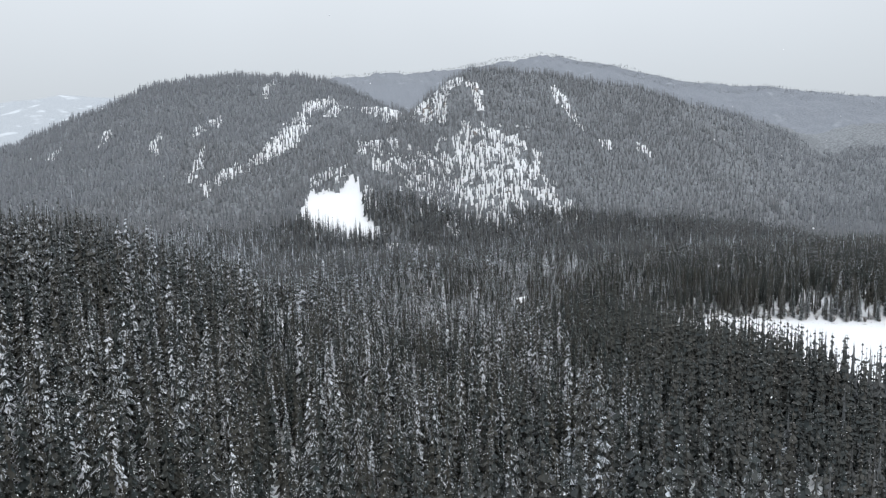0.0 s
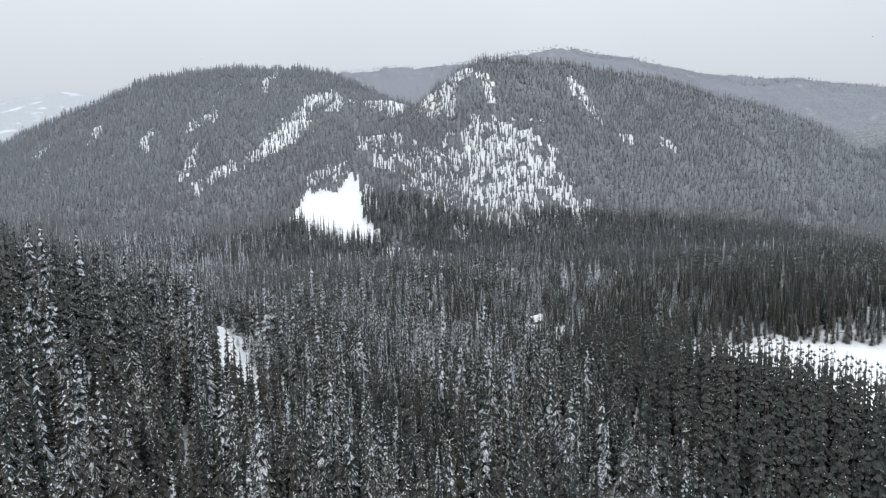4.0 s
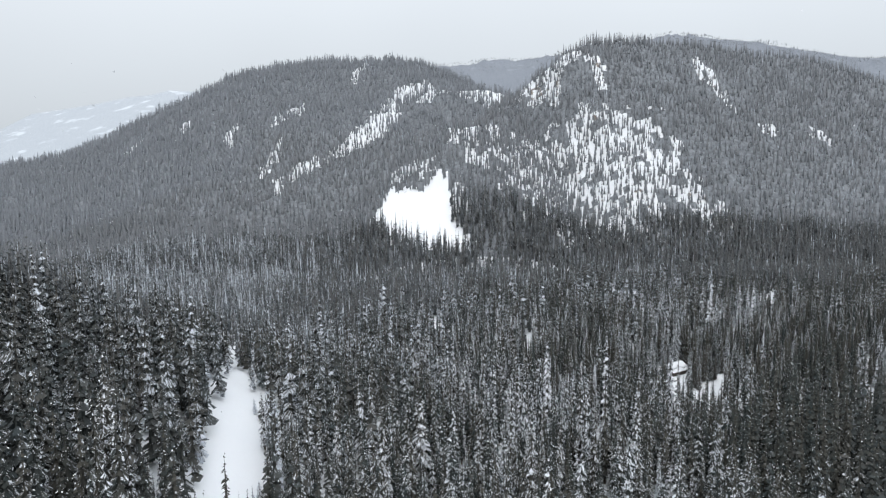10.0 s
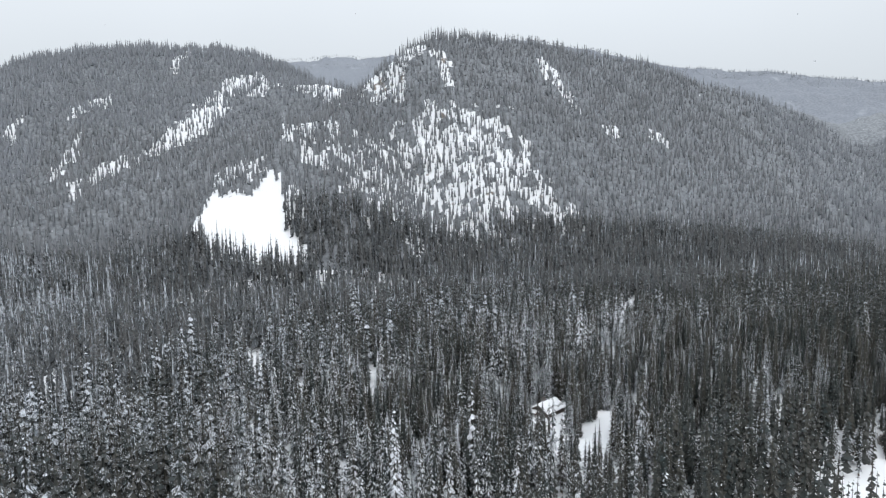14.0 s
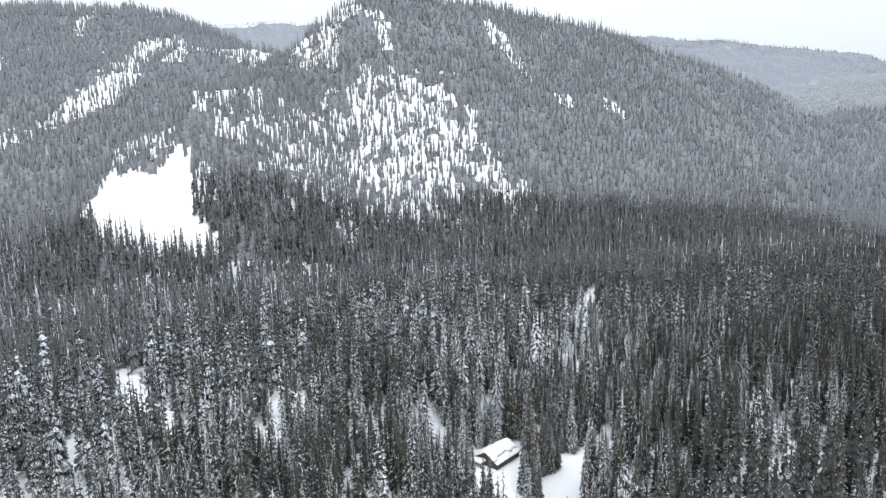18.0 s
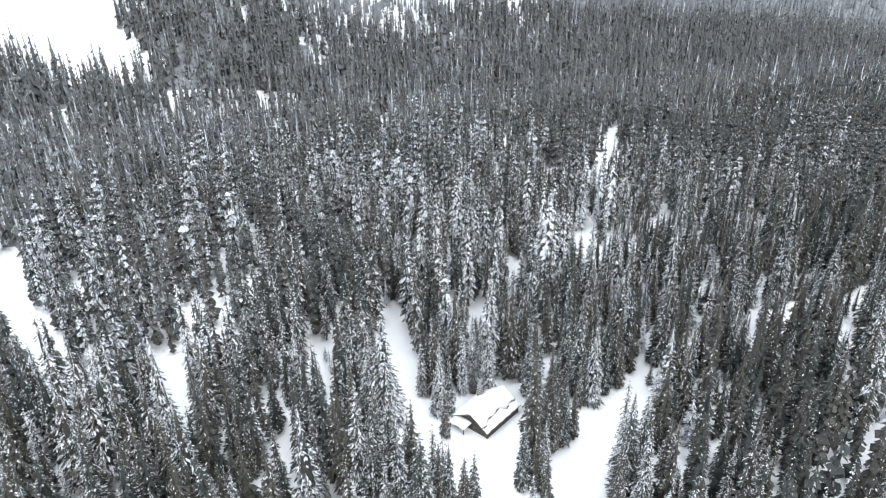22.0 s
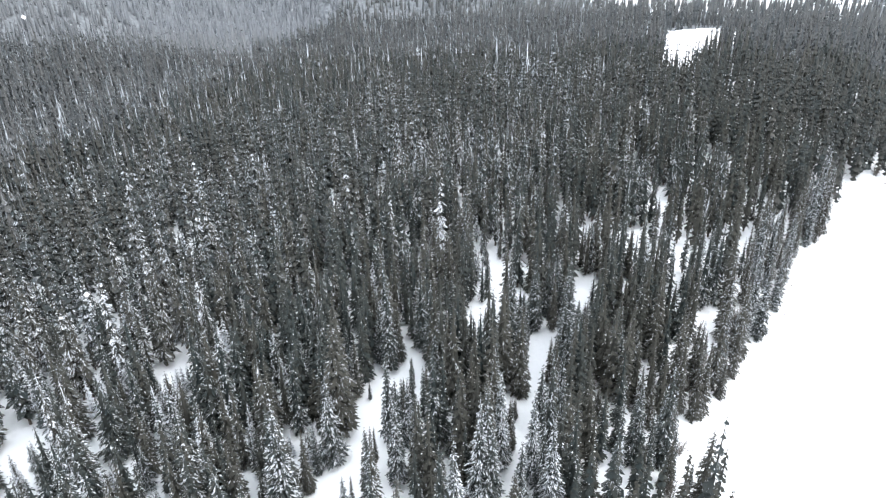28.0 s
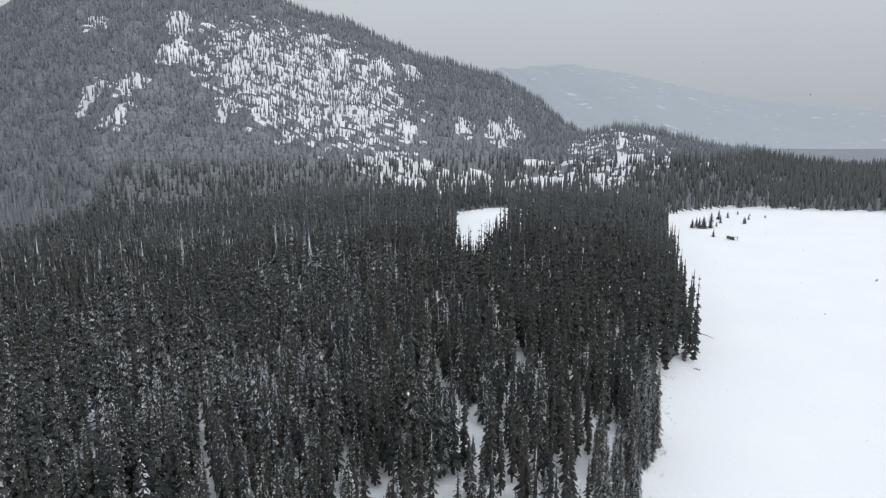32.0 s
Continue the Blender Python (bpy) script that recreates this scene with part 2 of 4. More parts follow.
def near_line(pts, x, y):
    """The distance to a line of points, and the third number of the points there."""
    best, value = np.full(x.shape, 1e9), np.zeros(x.shape)
    for p, q in zip(pts[:-1], pts[1:]):
        dx, dy = q[0] - p[0], q[1] - p[1]
        u = np.clip(((x - p[0]) * dx + (y - p[1]) * dy) / (dx * dx + dy * dy), 0, 1)
        d = np.hypot(x - p[0] - u * dx, y - p[1] - u * dy)
        if len(p) > 2:
            value = np.where(d < best, p[2] + u * (q[2] - p[2]), value)
        best = np.minimum(best, d)
    return best, value


def inside(poly, x, y):
    hit = np.zeros(x.shape, bool)
    for (ax, ay), (bx, by) in zip(poly, poly[1:] + poly[:1]):
        if ay != by:
            hit ^= ((ay > y) != (by > y)) & (x < (bx - ax) * (y - ay) / (by - ay) + ax)
    return hit


def wavy(x, y, size, seed):
    """A smooth random field of about -1 to 1, with bumps of that size."""
    r = np.random.RandomState(seed)
    out = np.zeros(np.shape(x))
    for _ in range(9):
        a, s, ph = r.uniform(0, 2 * np.pi), r.uniform(0.6, 1.7) * 2 * np.pi / size, r.uniform(0, 2 * np.pi)
        out = out + np.sin((x * np.cos(a) + y * np.sin(a)) * s + ph)
    return out / 4.0


# Crests: points along each ridge with their heights; then how steeply the sides fall, and how round the crest is.
MAIN_CREST = [(106, 862, 160), (119, 858, 176), (150, 858, 202), (180, 858, 218), (217, 862, 223), (273, 866, 217), (338, 870, 212), (404, 874, 201), (473, 880, 190), (544, 884, 174),
              (617, 890, 159), (700, 900, 142), (820, 930, 113), (900, 945, 96), (1000, 960, 70)]
BAND_CREST = [(-172, 822, 52), (-137, 846, 72), (-92, 886, 107), (-33, 926, 150), (6, 962, 184), (58, 976, 192), (89, 940, 178), (104, 895, 160)]
SPUR_CREST = [(51, 736, 128), (30, 742, 125), (6, 748, 118), (-42, 750, 96), (-88, 745, 78), (-127, 725, 62), (-163, 705, 50)]
BACK_SPUR = [(51, 736, 126), (80, 770, 130), (108, 835, 158)]
WEST_CREST = [(-640, 1120, 98), (-511, 1110, 121), (-424, 1105, 157), (-320, 1100, 201), (-268, 1100, 225), (-209, 1100, 241), (-125, 1105, 244), (-41, 1110, 247), (9, 1110, 236),
              (67, 1110, 214), (117, 1110, 186), (200, 1120, 150)]
EAST_CREST = [(1260, 960, 110), (1210, 880, 190), (1150, 770, 306), (1150, 738, 298), (1150, 587, 264), (1150, 479, 233), (1150, 391, 202), (1150, 302, 169), (1150, 202, 141), (1150, 142, 109), (1150, 98, 72)]
HUMP_CREST = [(950, 190, 50), (950, 147, 58), (950, 92, 68), (950, 44, 67), (960, -20, 51), (970, -78, 41), (980, -151, 28)]
SNOWY_CREST = [(-1400, 1900, 200), (-1206, 2000, 239), (-1072, 2000, 285), (-909, 2000, 306), (-698, 2000, 341), (-560, 2010, 325), (-400, 2050, 250)]
NORTH_CREST = [(-200, 1950, 322), (27, 1900, 367), (134, 1900, 375), (301, 1900, 381), (514, 1830, 412), (628, 1800, 421), (716, 1530, 342), (807, 1350, 279), (876, 1188, 247),
               (951, 1116, 231), (1050, 1050, 205), (1150, 980, 150)]
FAR_EAST_CREST = [(3000, 700, 380), (3000, -9, 314), (3000, -348, 341), (3000, -596, 303), (3000, -978, 223), (3000, -1364, 190), (3000, -1806, 156)]
MOUND = [(-125, 110, 50), (-117, 215, 56), (-120, 290, 54), (-138, 345, 42), (-165, 400, 22)]
EAST_RISE = [(430, 330, 14), (520, 300, 20), (620, 320, 18)]
RIDGES = [(MAIN_CREST, 0.86, 14), (BAND_CREST, 0.62, 10), (SPUR_CREST, 1.1, 9), (BACK_SPUR, 0.75, 8), (WEST_CREST, 0.62, 40), (EAST_CREST, 0.50, 30), (HUMP_CREST, 0.33, 20),
          (SNOWY_CREST, 0.42, 60), (NORTH_CREST, 0.45, 60), (FAR_EAST_CREST, 0.25, 80), (MOUND, 0.42, 18), (EAST_RISE, 0.10, 20)]


def height(x, y):
    x, y = np.asarray(x, float), np.asarray(y, float)
    d, _ = near_line([(*p, 0) for p in SHORE + SHORE[:1]], x, y)
    lake = inside(SHORE, x, y)
    base = (6.5 + 4 * smooth(135, 185, x) * smooth(480, 400, y)) * (1 - np.exp(-d / 26.0)) + 1.0 * wavy(x, y, 90, 3) * smooth(5, 60, d)
    base = base + 22 * smooth(560, 660, y) * smooth(420, 250, np.abs(x - 100)) + 30 * smooth(700, 1200, y) + 8 * smooth(500, 900, x) * smooth(10, 200, d)
    top = np.exp(base / 4.0)
    for pts, fall, r in RIDGES:
        dd, z = near_line(pts, x, y)
        if pts is EAST_CREST:
            # its northern flank falls off quickly
            dd = dd + 0.9 * np.maximum(0, y - 350 - 0.478 * (x - 230))
        top = top + np.exp(np.clip((z - fall * (np.sqrt(dd * dd + r * r) - r)) / 4.0, -40, 130))
    out = 4.0 * np.log(top)
    rough = smooth(25, 90, out)
    out = out + rough * (4.5 * wavy(x, y, 120, 5) + 2.2 * wavy(x, y, 42, 6) + 0.9 * wavy(x, y, 17, 7))
    return np.where(lake, 0.0, np.minimum(out, 0.25 + d * 0.5))


def mesh_of(name, v, f, mats, index=None, rime=None, bough=None, tint=None):
    """A mesh of triangles from arrays; rime is each tree's load of frost, from 0 to 1, tint its hue, bough the place on its spray."""
    me = bpy.data.meshes.new(name)
    v, f = np.asarray(v, np.float32), np.asarray(f, np.int32)
    me.vertices.add(len(v))
    me.vertices.foreach_set("co", v.ravel())
    me.loops.add(f.size)
    me.loops.foreach_set("vertex_index", f.ravel())
    me.polygons.add(len(f))
    me.polygons.foreach_set("loop_start", np.arange(0, f.size, 3, dtype=np.int32))
    if index is not None:
        me.polygons.foreach_set("material_index", np.asarray(index, np.int32))
    for m in mats:
        me.materials.append(m)
    me.update(calc_edges=True)
    for key, values in (("rime", rime), ("tint", tint)):
        if values is not None:
            me.attributes.new(key, "FLOAT", "POINT").data.foreach_set("value", np.broadcast_to(np.asarray(values, np.float32), len(v)).copy())
    if bough is not None:
        me.attributes.new("bough", "FLOAT_VECTOR", "POINT").data.foreach_set("vector", np.asarray(bough, np.float32).ravel())
    return me


def spread(lo, a, b, hi, step):
    mid = np.arange(a, b, step)
    left = a - np.cumsum(step * 1.17 ** np.arange(1, 60))
    right = mid[-1] + np.cumsum(step * 1.17 ** np.arange(1, 60))
    return np.concatenate([[lo], left[left > lo][::-1], mid, right[right < hi], [hi]])


# ---- trees ----
def spray(v, f, b, r, x, y, z, a, length, width, drop, lift=0.0):
    """One drooping spray, folded along its middle, with its own run of needles."""
    ca, sa, m = math.cos(a), math.sin(a), r.uniform(0.5, 0.68)
    k, seed = len(v), r.uniform(0, 400)
    low = z - m * drop * 0.8 - 0.35 * width + lift
    v.extend([(x, y, z + lift), (x + m * length * ca - width * sa, y + m * length * sa + width * ca, low), (x + length * ca, y + length * sa, z - drop + lift), (x + m * length * ca + width * sa, y + m * length * sa - width * ca, low)])
    f.extend([(k, k + 2, k + 1), (k, k + 3, k + 2)])
    b.extend([(0, 0, seed), (-width, m * length, seed), (0, length, seed), (width, m * length, seed)])


def spruce(r, h, tiers, per, r0, droop=0.55, core=6, trunk=4, wide=0.62, flecks=0.0, heart=0.27):
    """A narrow spruce: trunk, a thin dark heart, and tiers of drooping sprays, some with a lump of snow. Arrays of vertices, triangles, 0 bark, 1 needles, 2 the heart, 3 snow, and places on the sprays."""
    v, f, mi, b = [], [], [], []

    def cone(z0, z1, rad, n, kind, jag=0.0):
        a0 = len(v)
        for j in range(n):
            a = 2 * math.pi * j / n
            rr = rad * (1 + jag * r.uniform(-1, 1))
            v.append((rr * math.cos(a), rr * math.sin(a), z0 + jag * r.uniform(-0.5, 0.5)))
            b.append((j * 0.3, 0, 0))
        v.append((0, 0, z1))
        b.append((0, 2, 0))
        for j in range(n):
            f.append((a0 + j, a0 + (j + 1) % n, a0 + n))
            mi.append(kind)

    if trunk:
        cone(-0.8, 0.55 * h, 0.018 * h, trunk, 0)
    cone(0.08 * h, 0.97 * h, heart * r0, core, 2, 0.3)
    for i in range(tiers):
        u = (i + 0.5) / tiers
        z = h * (0.09 + 0.89 * u)
        rad = (r0 * (1 - u) ** 0.8 * (0.65 + 0.35 * min(1, u / 0.12)) + 0.06) * r.uniform(0.85, 1.12)
        n = max(3, round(per * (0.55 + 0.45 * (1 - u))))
        a0 = r.uniform(0, 6.28)
        for j in range(n):
            a = a0 + 2 * math.pi * (j + r.uniform(-0.35, 0.35)) / n
            ln_ = rad * r.uniform(0.62, 1.22)
            zz = z + r.uniform(-0.5, 0.5) * h / tiers
            w = wide * (ln_ * math.pi / n * r.uniform(0.75, 1.15) + 0.08)
            dz = droop * ln_ * r.uniform(0.75, 1.3)
            spray(v, f, b, r, 0, 0, zz + 0.25 * ln_, a, ln_, w, dz + 0.25 * ln_)
            mi.extend([1, 1])
            if r.random() < flecks:
                q = r.uniform(0.55, 0.95)
                spray(v, f, b, r, q * ln_ * math.cos(a), q * ln_ * math.sin(a), zz + 0.25 * ln_ - q * (dz + 0.25 * ln_), a + r.uniform(-0.8, 0.8), r.uniform(0.16, 0.32), r.uniform(0.04, 0.08), 0.1, 0.1)
                mi.extend([3, 3])
    return np.array(v, np.float32), np.array(f, np.int32), np.array(mi, np.int32), np.array(b, np.float32)


def bough_tree(r, h, r0, tiers=25, per=9, snow=0.5, bare=0.04, full=0.72):
    """Trunk, crown and snow of one spruce that is seen close, as vertices and triangles: boughs with side sprays, and snow lying along them."""
    tv, tf = [], []
    for k in range(4):
        z, rad = h * (k / 3) ** 1.0 * 0.96 - 0.6, 0.016 * h * (1 - 0.9 * k / 3)
        for j in range(6):
            tv.append((rad * math.cos(j * 1.047), rad * math.sin(j * 1.047), z))
    for k in range(3):
        for j in range(6):
            a, b, c, d = k * 6 + j, k * 6 + (j + 1) % 6, k * 6 + 6 + (j + 1) % 6, k * 6 + 6 + j
            tf += [(a, b, c), (a, c, d)]
    v, f, vb, sv, sf, sb = [], [], [], [], [], []
    gap_a, gap_w = r.uniform(0, 6.28), r.uniform(0.2, 0.5)

    # a dark, ragged heart of twigs
    k = len(v)
    for q, z in ((0.26, 0.06), (0.30, 0.3), (0.18, 0.62)):
        for j in range(7):
            rad = r0 * q * r.uniform(0.75, 1.25)
            v.append((rad * math.cos(j * 0.8976), rad * math.sin(j * 0.8976), h * (z + r.uniform(-0.03, 0.03))))
    v.append((0, 0, 0.96 * h))
    vb.extend([(0.2 * (j % 7), 0.1 * j, 3) for j in range(22)])
    for i in range(2):
        for j in range(7):
            p, q = k + 7 * i + j, k + 7 * i + (j + 1) % 7
            f.extend([(p, q, q + 7), (p, q + 7, p + 7)])
    f.extend((k + 14 + j, k + 14 + (j + 1) % 7, k + 21) for j in range(7))
    for i in range(tiers):
        u = (i + 0.5) / tiers
        z = h * (bare + (0.985 - bare) * u)
        rad = (r0 * ((1 - u) ** full) * min(1, 0.6 + u * 4) + 0.10) * r.uniform(0.86, 1.1)
        n = max(3, round(per * (0.45 + 0.55 * (1 - u))))
        a0 = r.uniform(0, 6.28)
        for j in range(n):
            a = a0 + 2 * math.pi * (j + r.uniform(-0.35, 0.35)) / n
            if abs((a - gap_a + math.pi) % (2 * math.pi) - math.pi) < gap_w and r.random() < 0.4:
                continue
            ln_ = rad * r.uniform(0.62, 1.22)
            zz = z + r.uniform(-0.5, 0.5) * h / tiers
            drop = ln_ * r.uniform(0.45, 0.85)
            spray(v, f, vb, r, 0, 0, zz + 0.1 * ln_, a, ln_, 0.15 * ln_ + 0.05, drop)
            for side in (-1, 1):
                q = r.uniform(0.3, 0.6)
                spray(v, f, vb, r, q * ln_ * math.cos(a), q * ln_ * math.sin(a), zz + 0.1 * ln_ - q * drop * 0.9, a + side * r.uniform(0.4, 0.75), 0.6 * ln_, 0.10 * ln_ + 0.04, 0.5 * drop)
            if r.random() < snow:
                q = r.uniform(0.4, 0.75)
                spray(sv, sf, sb, r, q * ln_ * math.cos(a), q * ln_ * math.sin(a), zz + 0.1 * ln_ - q * drop * 0.86, a + r.uniform(-0.6, 0.6), min(0.30, 1.0 - q) * ln_, 0.03 * ln_ + 0.025, 0.25 * drop, 0.07)
    return tv, tf, v, f, vb, sv, sf


def fine_spruce(r, h, r0, tiers=25, per=9, snow=0.5, bare=0.04, rime=0.5, tint=0.5, full=0.72):
    tv, tf, v, f, vb, sv, sf = bough_tree(r, h, r0, tiers, per, snow, bare, full)
    return mesh_of("trunk", tv, tf, [BARK]), mesh_of("crown", v, f, [NEEDLE], None, rime, vb, tint), mesh_of("snow", sv, sf, [SNOW])


def close_spruce(r, h, r0, tiers, per, snow, full=0.72):
    """The same as one set of arrays, for a forest."""
    tv, tf, v, f, vb, sv, sf = bough_tree(r, h, r0, tiers, per, snow, 0.04, full)
    a, b = len(tv), len(tv) + len(v)
    return np.array(tv + v + sv, np.float32), np.concatenate([np.array(tf), np.array(f) + a, np.array(sf) + b]).astype(np.int32), np.array([0] * len(tf) + [1] * len(f) + [3] * len(sf), np.int32), np.array([(0, 0, 0)] * len(tv) + vb + [(0, 0, 0)] * len(sv), np.float32)


def scatter(x0, x1, y0, y1, step, seed):
    r = np.random.RandomState(seed)
    x, y = np.meshgrid(np.arange(x0, x1, step), np.arange(y0, y1, step))
    x, y = x.ravel() + r.uniform(-0.48, 0.48, x.size) * step, y.ravel() + r.uniform(-0.48, 0.48, x.size) * step
    return x, y


# Open snow among the trees: lines of x, y and half-width.
WEST_ROAD = [(-12, 225, 4), (-17, 245, 5.5), (-21, 262, 5.5), (-29, 290, 4), (-32, 304, 2.6), (-38, 320, 1.7), (-46, 340, 2.4), (-59, 372, 3.9), (-74, 408, 3.7), (-89, 441, 3)]
CABIN_YARD = [[(96, 359, 4), (99, 372, 4.4), (98, 384, 4.8), (101, 396, 3.5)], [(97, 359, 4), (104, 357, 5.5), (107, 350, 4.5), (106, 343, 3)], [(114, 377, 1.8), (115, 371, 1.8)], [(142, 369, 1.6), (134, 363, 3), (126, 356, 4), (118, 348, 5), (112, 341, 5), (107, 333, 3)],
              [(133, 348, 1.4), (136, 345, 1.4)], [(151, 350, 1.3), (153, 354, 1.1)], [(173, 354, 1.2), (185, 353, 1.4)], [(155, 372, 1.4), (158, 376, 1.4)]]
WEST_GLADES = [[(13, 472, 3), (23, 434, 5), (34, 412, 4.2), (41, 399, 3)], [(56, 402, 2.6), (60, 389, 3.4), (63, 374, 1.6)], [(33, 444, 1.6), (38, 433, 1.6)], [(-36, 556, 2.2), (-32, 549, 2.2)], [(-24, 553, 2.5), (-19, 565, 2.5)], [(73, 471, 1.8), (75, 462, 1.8)], [(64, 344, 1.6), (68, 334, 1.6)], [(28, 287, 2), (37, 291, 2)], [(68, 312, 3), (72, 292, 3.5)], [(92, 448, 1.3), (93, 455, 1.3)], [(103, 399, 2.5), (105, 404, 2)]]
NORTH_GLADES = [[(213, 499, 3.6), (207, 488, 2.6), (199, 483, 3.8), (193, 469, 2.6), (183, 460, 3.0)], [(224, 513, 1.8), (217, 505, 2.2)], [(159, 422, 1.5), (165, 428, 1.5)], [(132, 407, 1.8), (135, 414, 1.8)], [(159, 483, 2.2), (169, 482, 2.2)], [(178, 479, 2.2), (173, 470, 1.8)], [(167, 536, 2), (169, 526, 2)], [(185, 533, 2), (188, 522, 2)], [(156, 417, 1.4), (152, 408, 1.2)]]
EAST_GLADES = [[(184, 421, 1.6), (172, 414, 1.4)], [(207, 411, 1.7), (203, 407, 1.4)], [(217, 372, 1.6), (199, 373, 2.6), (185, 373, 2.9), (169, 374, 3)], [(234, 349, 1.3), (215, 350, 1.6), (204, 350, 1.8), (192, 351, 2)], [(256, 444, 1.5), (250, 434, 1.5)], [(147, 466, 2), (145, 457, 2)], [(170, 388, 1), (169, 386, 1)], [(187, 412, 1.5), (184, 408, 1.4)]]
SHORE_GLADES = [[(294, 404, 2.2), (289, 400, 2)], [(258, 364, 2), (245, 358, 2.2), (232, 364, 3)], [(257, 342, 2.2), (245, 344, 2)], [(279, 346, 3.2), (275, 345, 2.6)], [(302, 326, 3.6), (297, 325, 3)], [(326, 331, 2.4), (322, 331, 2.4)], [(341, 308, 2.8), (335, 308, 2.6)], [(350, 341, 1.6), (347, 341, 1.6)], [(245, 319, 3), (251, 320, 2.4)], [(235, 388, 1.5), (239, 397, 1.5)], [(280, 333, 1.8), (277, 333, 1.8)]]
FAR_GLADES = [[(416, 556, 4.5), (402, 560, 3)], [(385, 552, 2), (386, 558, 2)], [(455, 311, 7), (485, 305, 11), (512, 298, 14), (545, 294, 20), (585, 277, 25), (620, 262, 17)], [(790, 331, 11), (760, 328, 9)], [(690, 310, 8), (733, 298, 18), (716, 290, 14)], [(811, 276, 13), (800, 262, 12)], [(805, 222, 20), (822, 190, 15)],
              [(842, 255, 9), (850, 262, 8)], [(877, 188, 8), (885, 200, 8)], [(849, 110, 9), (850, 95, 9)], [(842, 15, 9), (843, 0, 9)], [(845, -41, 8), (845, -70, 7)]]
MEADOW = [(-33, 654), (-25, 669), (-19, 684), (-12, 676), (-5, 674), (2, 667), (8, 660), (13, 667), (18, 672), (23, 678), (26, 668), (28, 657), (33, 644), (31, 622), (38, 612), (48, 603), (40, 596), (24, 600), (5, 607), (-15, 623)]
GLADES = [WEST_ROAD] + CABIN_YARD + WEST_GLADES + NORTH_GLADES + EAST_GLADES + SHORE_GLADES + FAR_GLADES

# Sight lines between the trees: from a patch of open snow at x, y to where the crowns close over it, and half the width.
FIRST_GAPS = [(67, 310, 61, 281, 1.8), (73, 297, 65, 268, 1.5), (28, 284, 27, 254, 1.0), (38, 289, 35, 259, 0.9), (6, 303, 8, 273, 0.9), (-15, 585, -13, 555, 2.6), (214, 505, 201, 478, 2.8), (120, 398, 111, 370, 1.1), (149, 306, 133, 281, 1.1), (122, 365, 111, 337, 0.8), (-7, 250, -1, 221, 1.0)]
ROAD_GAPS = [(67, 352, 61, 323, 1.2), (61, 333, 56, 304, 0.9), (125, 358, 111, 331, 1.0), (114, 334, 100, 307, 0.7), (-20, 566, -16, 537, 3.0), (160, 311, 139, 289, 2.2), (210, 491, 196, 464, 2.0), (187, 465, 173, 439, 1.8), (70, 314, 62, 285, 1.2), (45, 339, 43, 309, 0.8), (45, 412, 43, 382, 0.7), (95, 345, 84, 317, 0.7), (102, 380, 92, 352, 0.8), (75, 369, 69, 340, 0.8)]
YARD_GAPS = [(30, 376, 37, 351, 1.5), (54, 365, 57, 343, 1.4), (48, 365, 52, 343, 1.6), (72, 354, 71, 335, 1.5), (82, 356, 79, 336, 1.3), (61, 389, 62, 362, 1.8), (35, 415, 41, 385, 2.8), (19, 466, 26, 437, 3.0), (36, 442, 41, 413, 1.1), (101, 392, 94, 364, 2.5), (98, 379, 91, 354, 1.3), (139, 365, 124, 343, 1.3), (135, 349, 121, 330, 1.2), (152, 351, 134, 331, 0.9), (193, 349, 169, 332, 1.2), (179, 346, 155, 328, 0.8), (186, 355, 163, 337, 0.7), (175, 475, 162, 449, 1.1)]
YARD_GAPS_B = [(160, 485, 149, 458, 1.3), (189, 468, 174, 442, 1.8), (215, 502, 200, 476, 2.6), (207, 479, 191, 453, 1.0), (169, 484, 157, 457, 0.7), (186, 367, 163, 347, 0.8)]
NORTH_GAPS = [(72, 479, 75, 449, 1.4), (90, 481, 90, 451, 1.0), (133, 408, 124, 388, 1.1), (139, 416, 129, 394, 0.7), (161, 425, 146, 402, 1.1), (189, 466, 173, 441, 2.1), (214, 503, 198, 478, 2.5), (207, 483, 190, 458, 1.3), (157, 480, 146, 452, 1.7), (169, 483, 156, 456, 0.7), (177, 478, 163, 451, 1.2), (148, 484, 138, 456, 0.7), (180, 426, 161, 402, 0.7), (183, 423, 164, 400, 1.0), (188, 412, 166, 391, 0.8), (206, 410, 183, 391, 1.0), (227, 461, 207, 439, 0.8), (259, 448, 236, 429, 0.8)]
NORTH_GAPS_B = [(222, 441, 201, 420, 0.7), (182, 373, 162, 360, 1.6), (170, 373, 153, 360, 1.1), (172, 386, 154, 370, 0.7), (154, 371, 140, 359, 1.4), (128, 376, 120, 363, 1.3), (79, 396, 82, 379, 1.4), (100, 391, 98, 375, 1.9), (117, 404, 111, 385, 0.8), (87, 394, 88, 378, 0.8), (144, 368, 133, 356, 1.1), (85, 451, 86, 422, 0.7), (436, 575, 412, 557, 3.0), (439, 597, 415, 578, 1.6), (66, 459, 71, 430, 0.7)]
TRACK_GAPS = [(175, 477, 163, 449, 2.2), (186, 464, 171, 438, 2.8), (207, 486, 191, 460, 2.3), (202, 472, 186, 447, 1.1), (159, 420, 150, 403, 2.2), (153, 416, 145, 399, 1.0), (163, 416, 152, 399, 1.4), (160, 443, 150, 420, 0.8), (164, 451, 153, 427, 0.7), (158, 437, 149, 416, 0.7), (168, 413, 156, 397, 1.0), (182, 421, 167, 402, 1.5), (182, 406, 167, 391, 0.8), (199, 421, 180, 403, 0.7), (200, 410, 181, 394, 0.7), (205, 409, 185, 393, 1.4), (199, 403, 180, 388, 0.7), (180, 397, 166, 384, 0.7)]
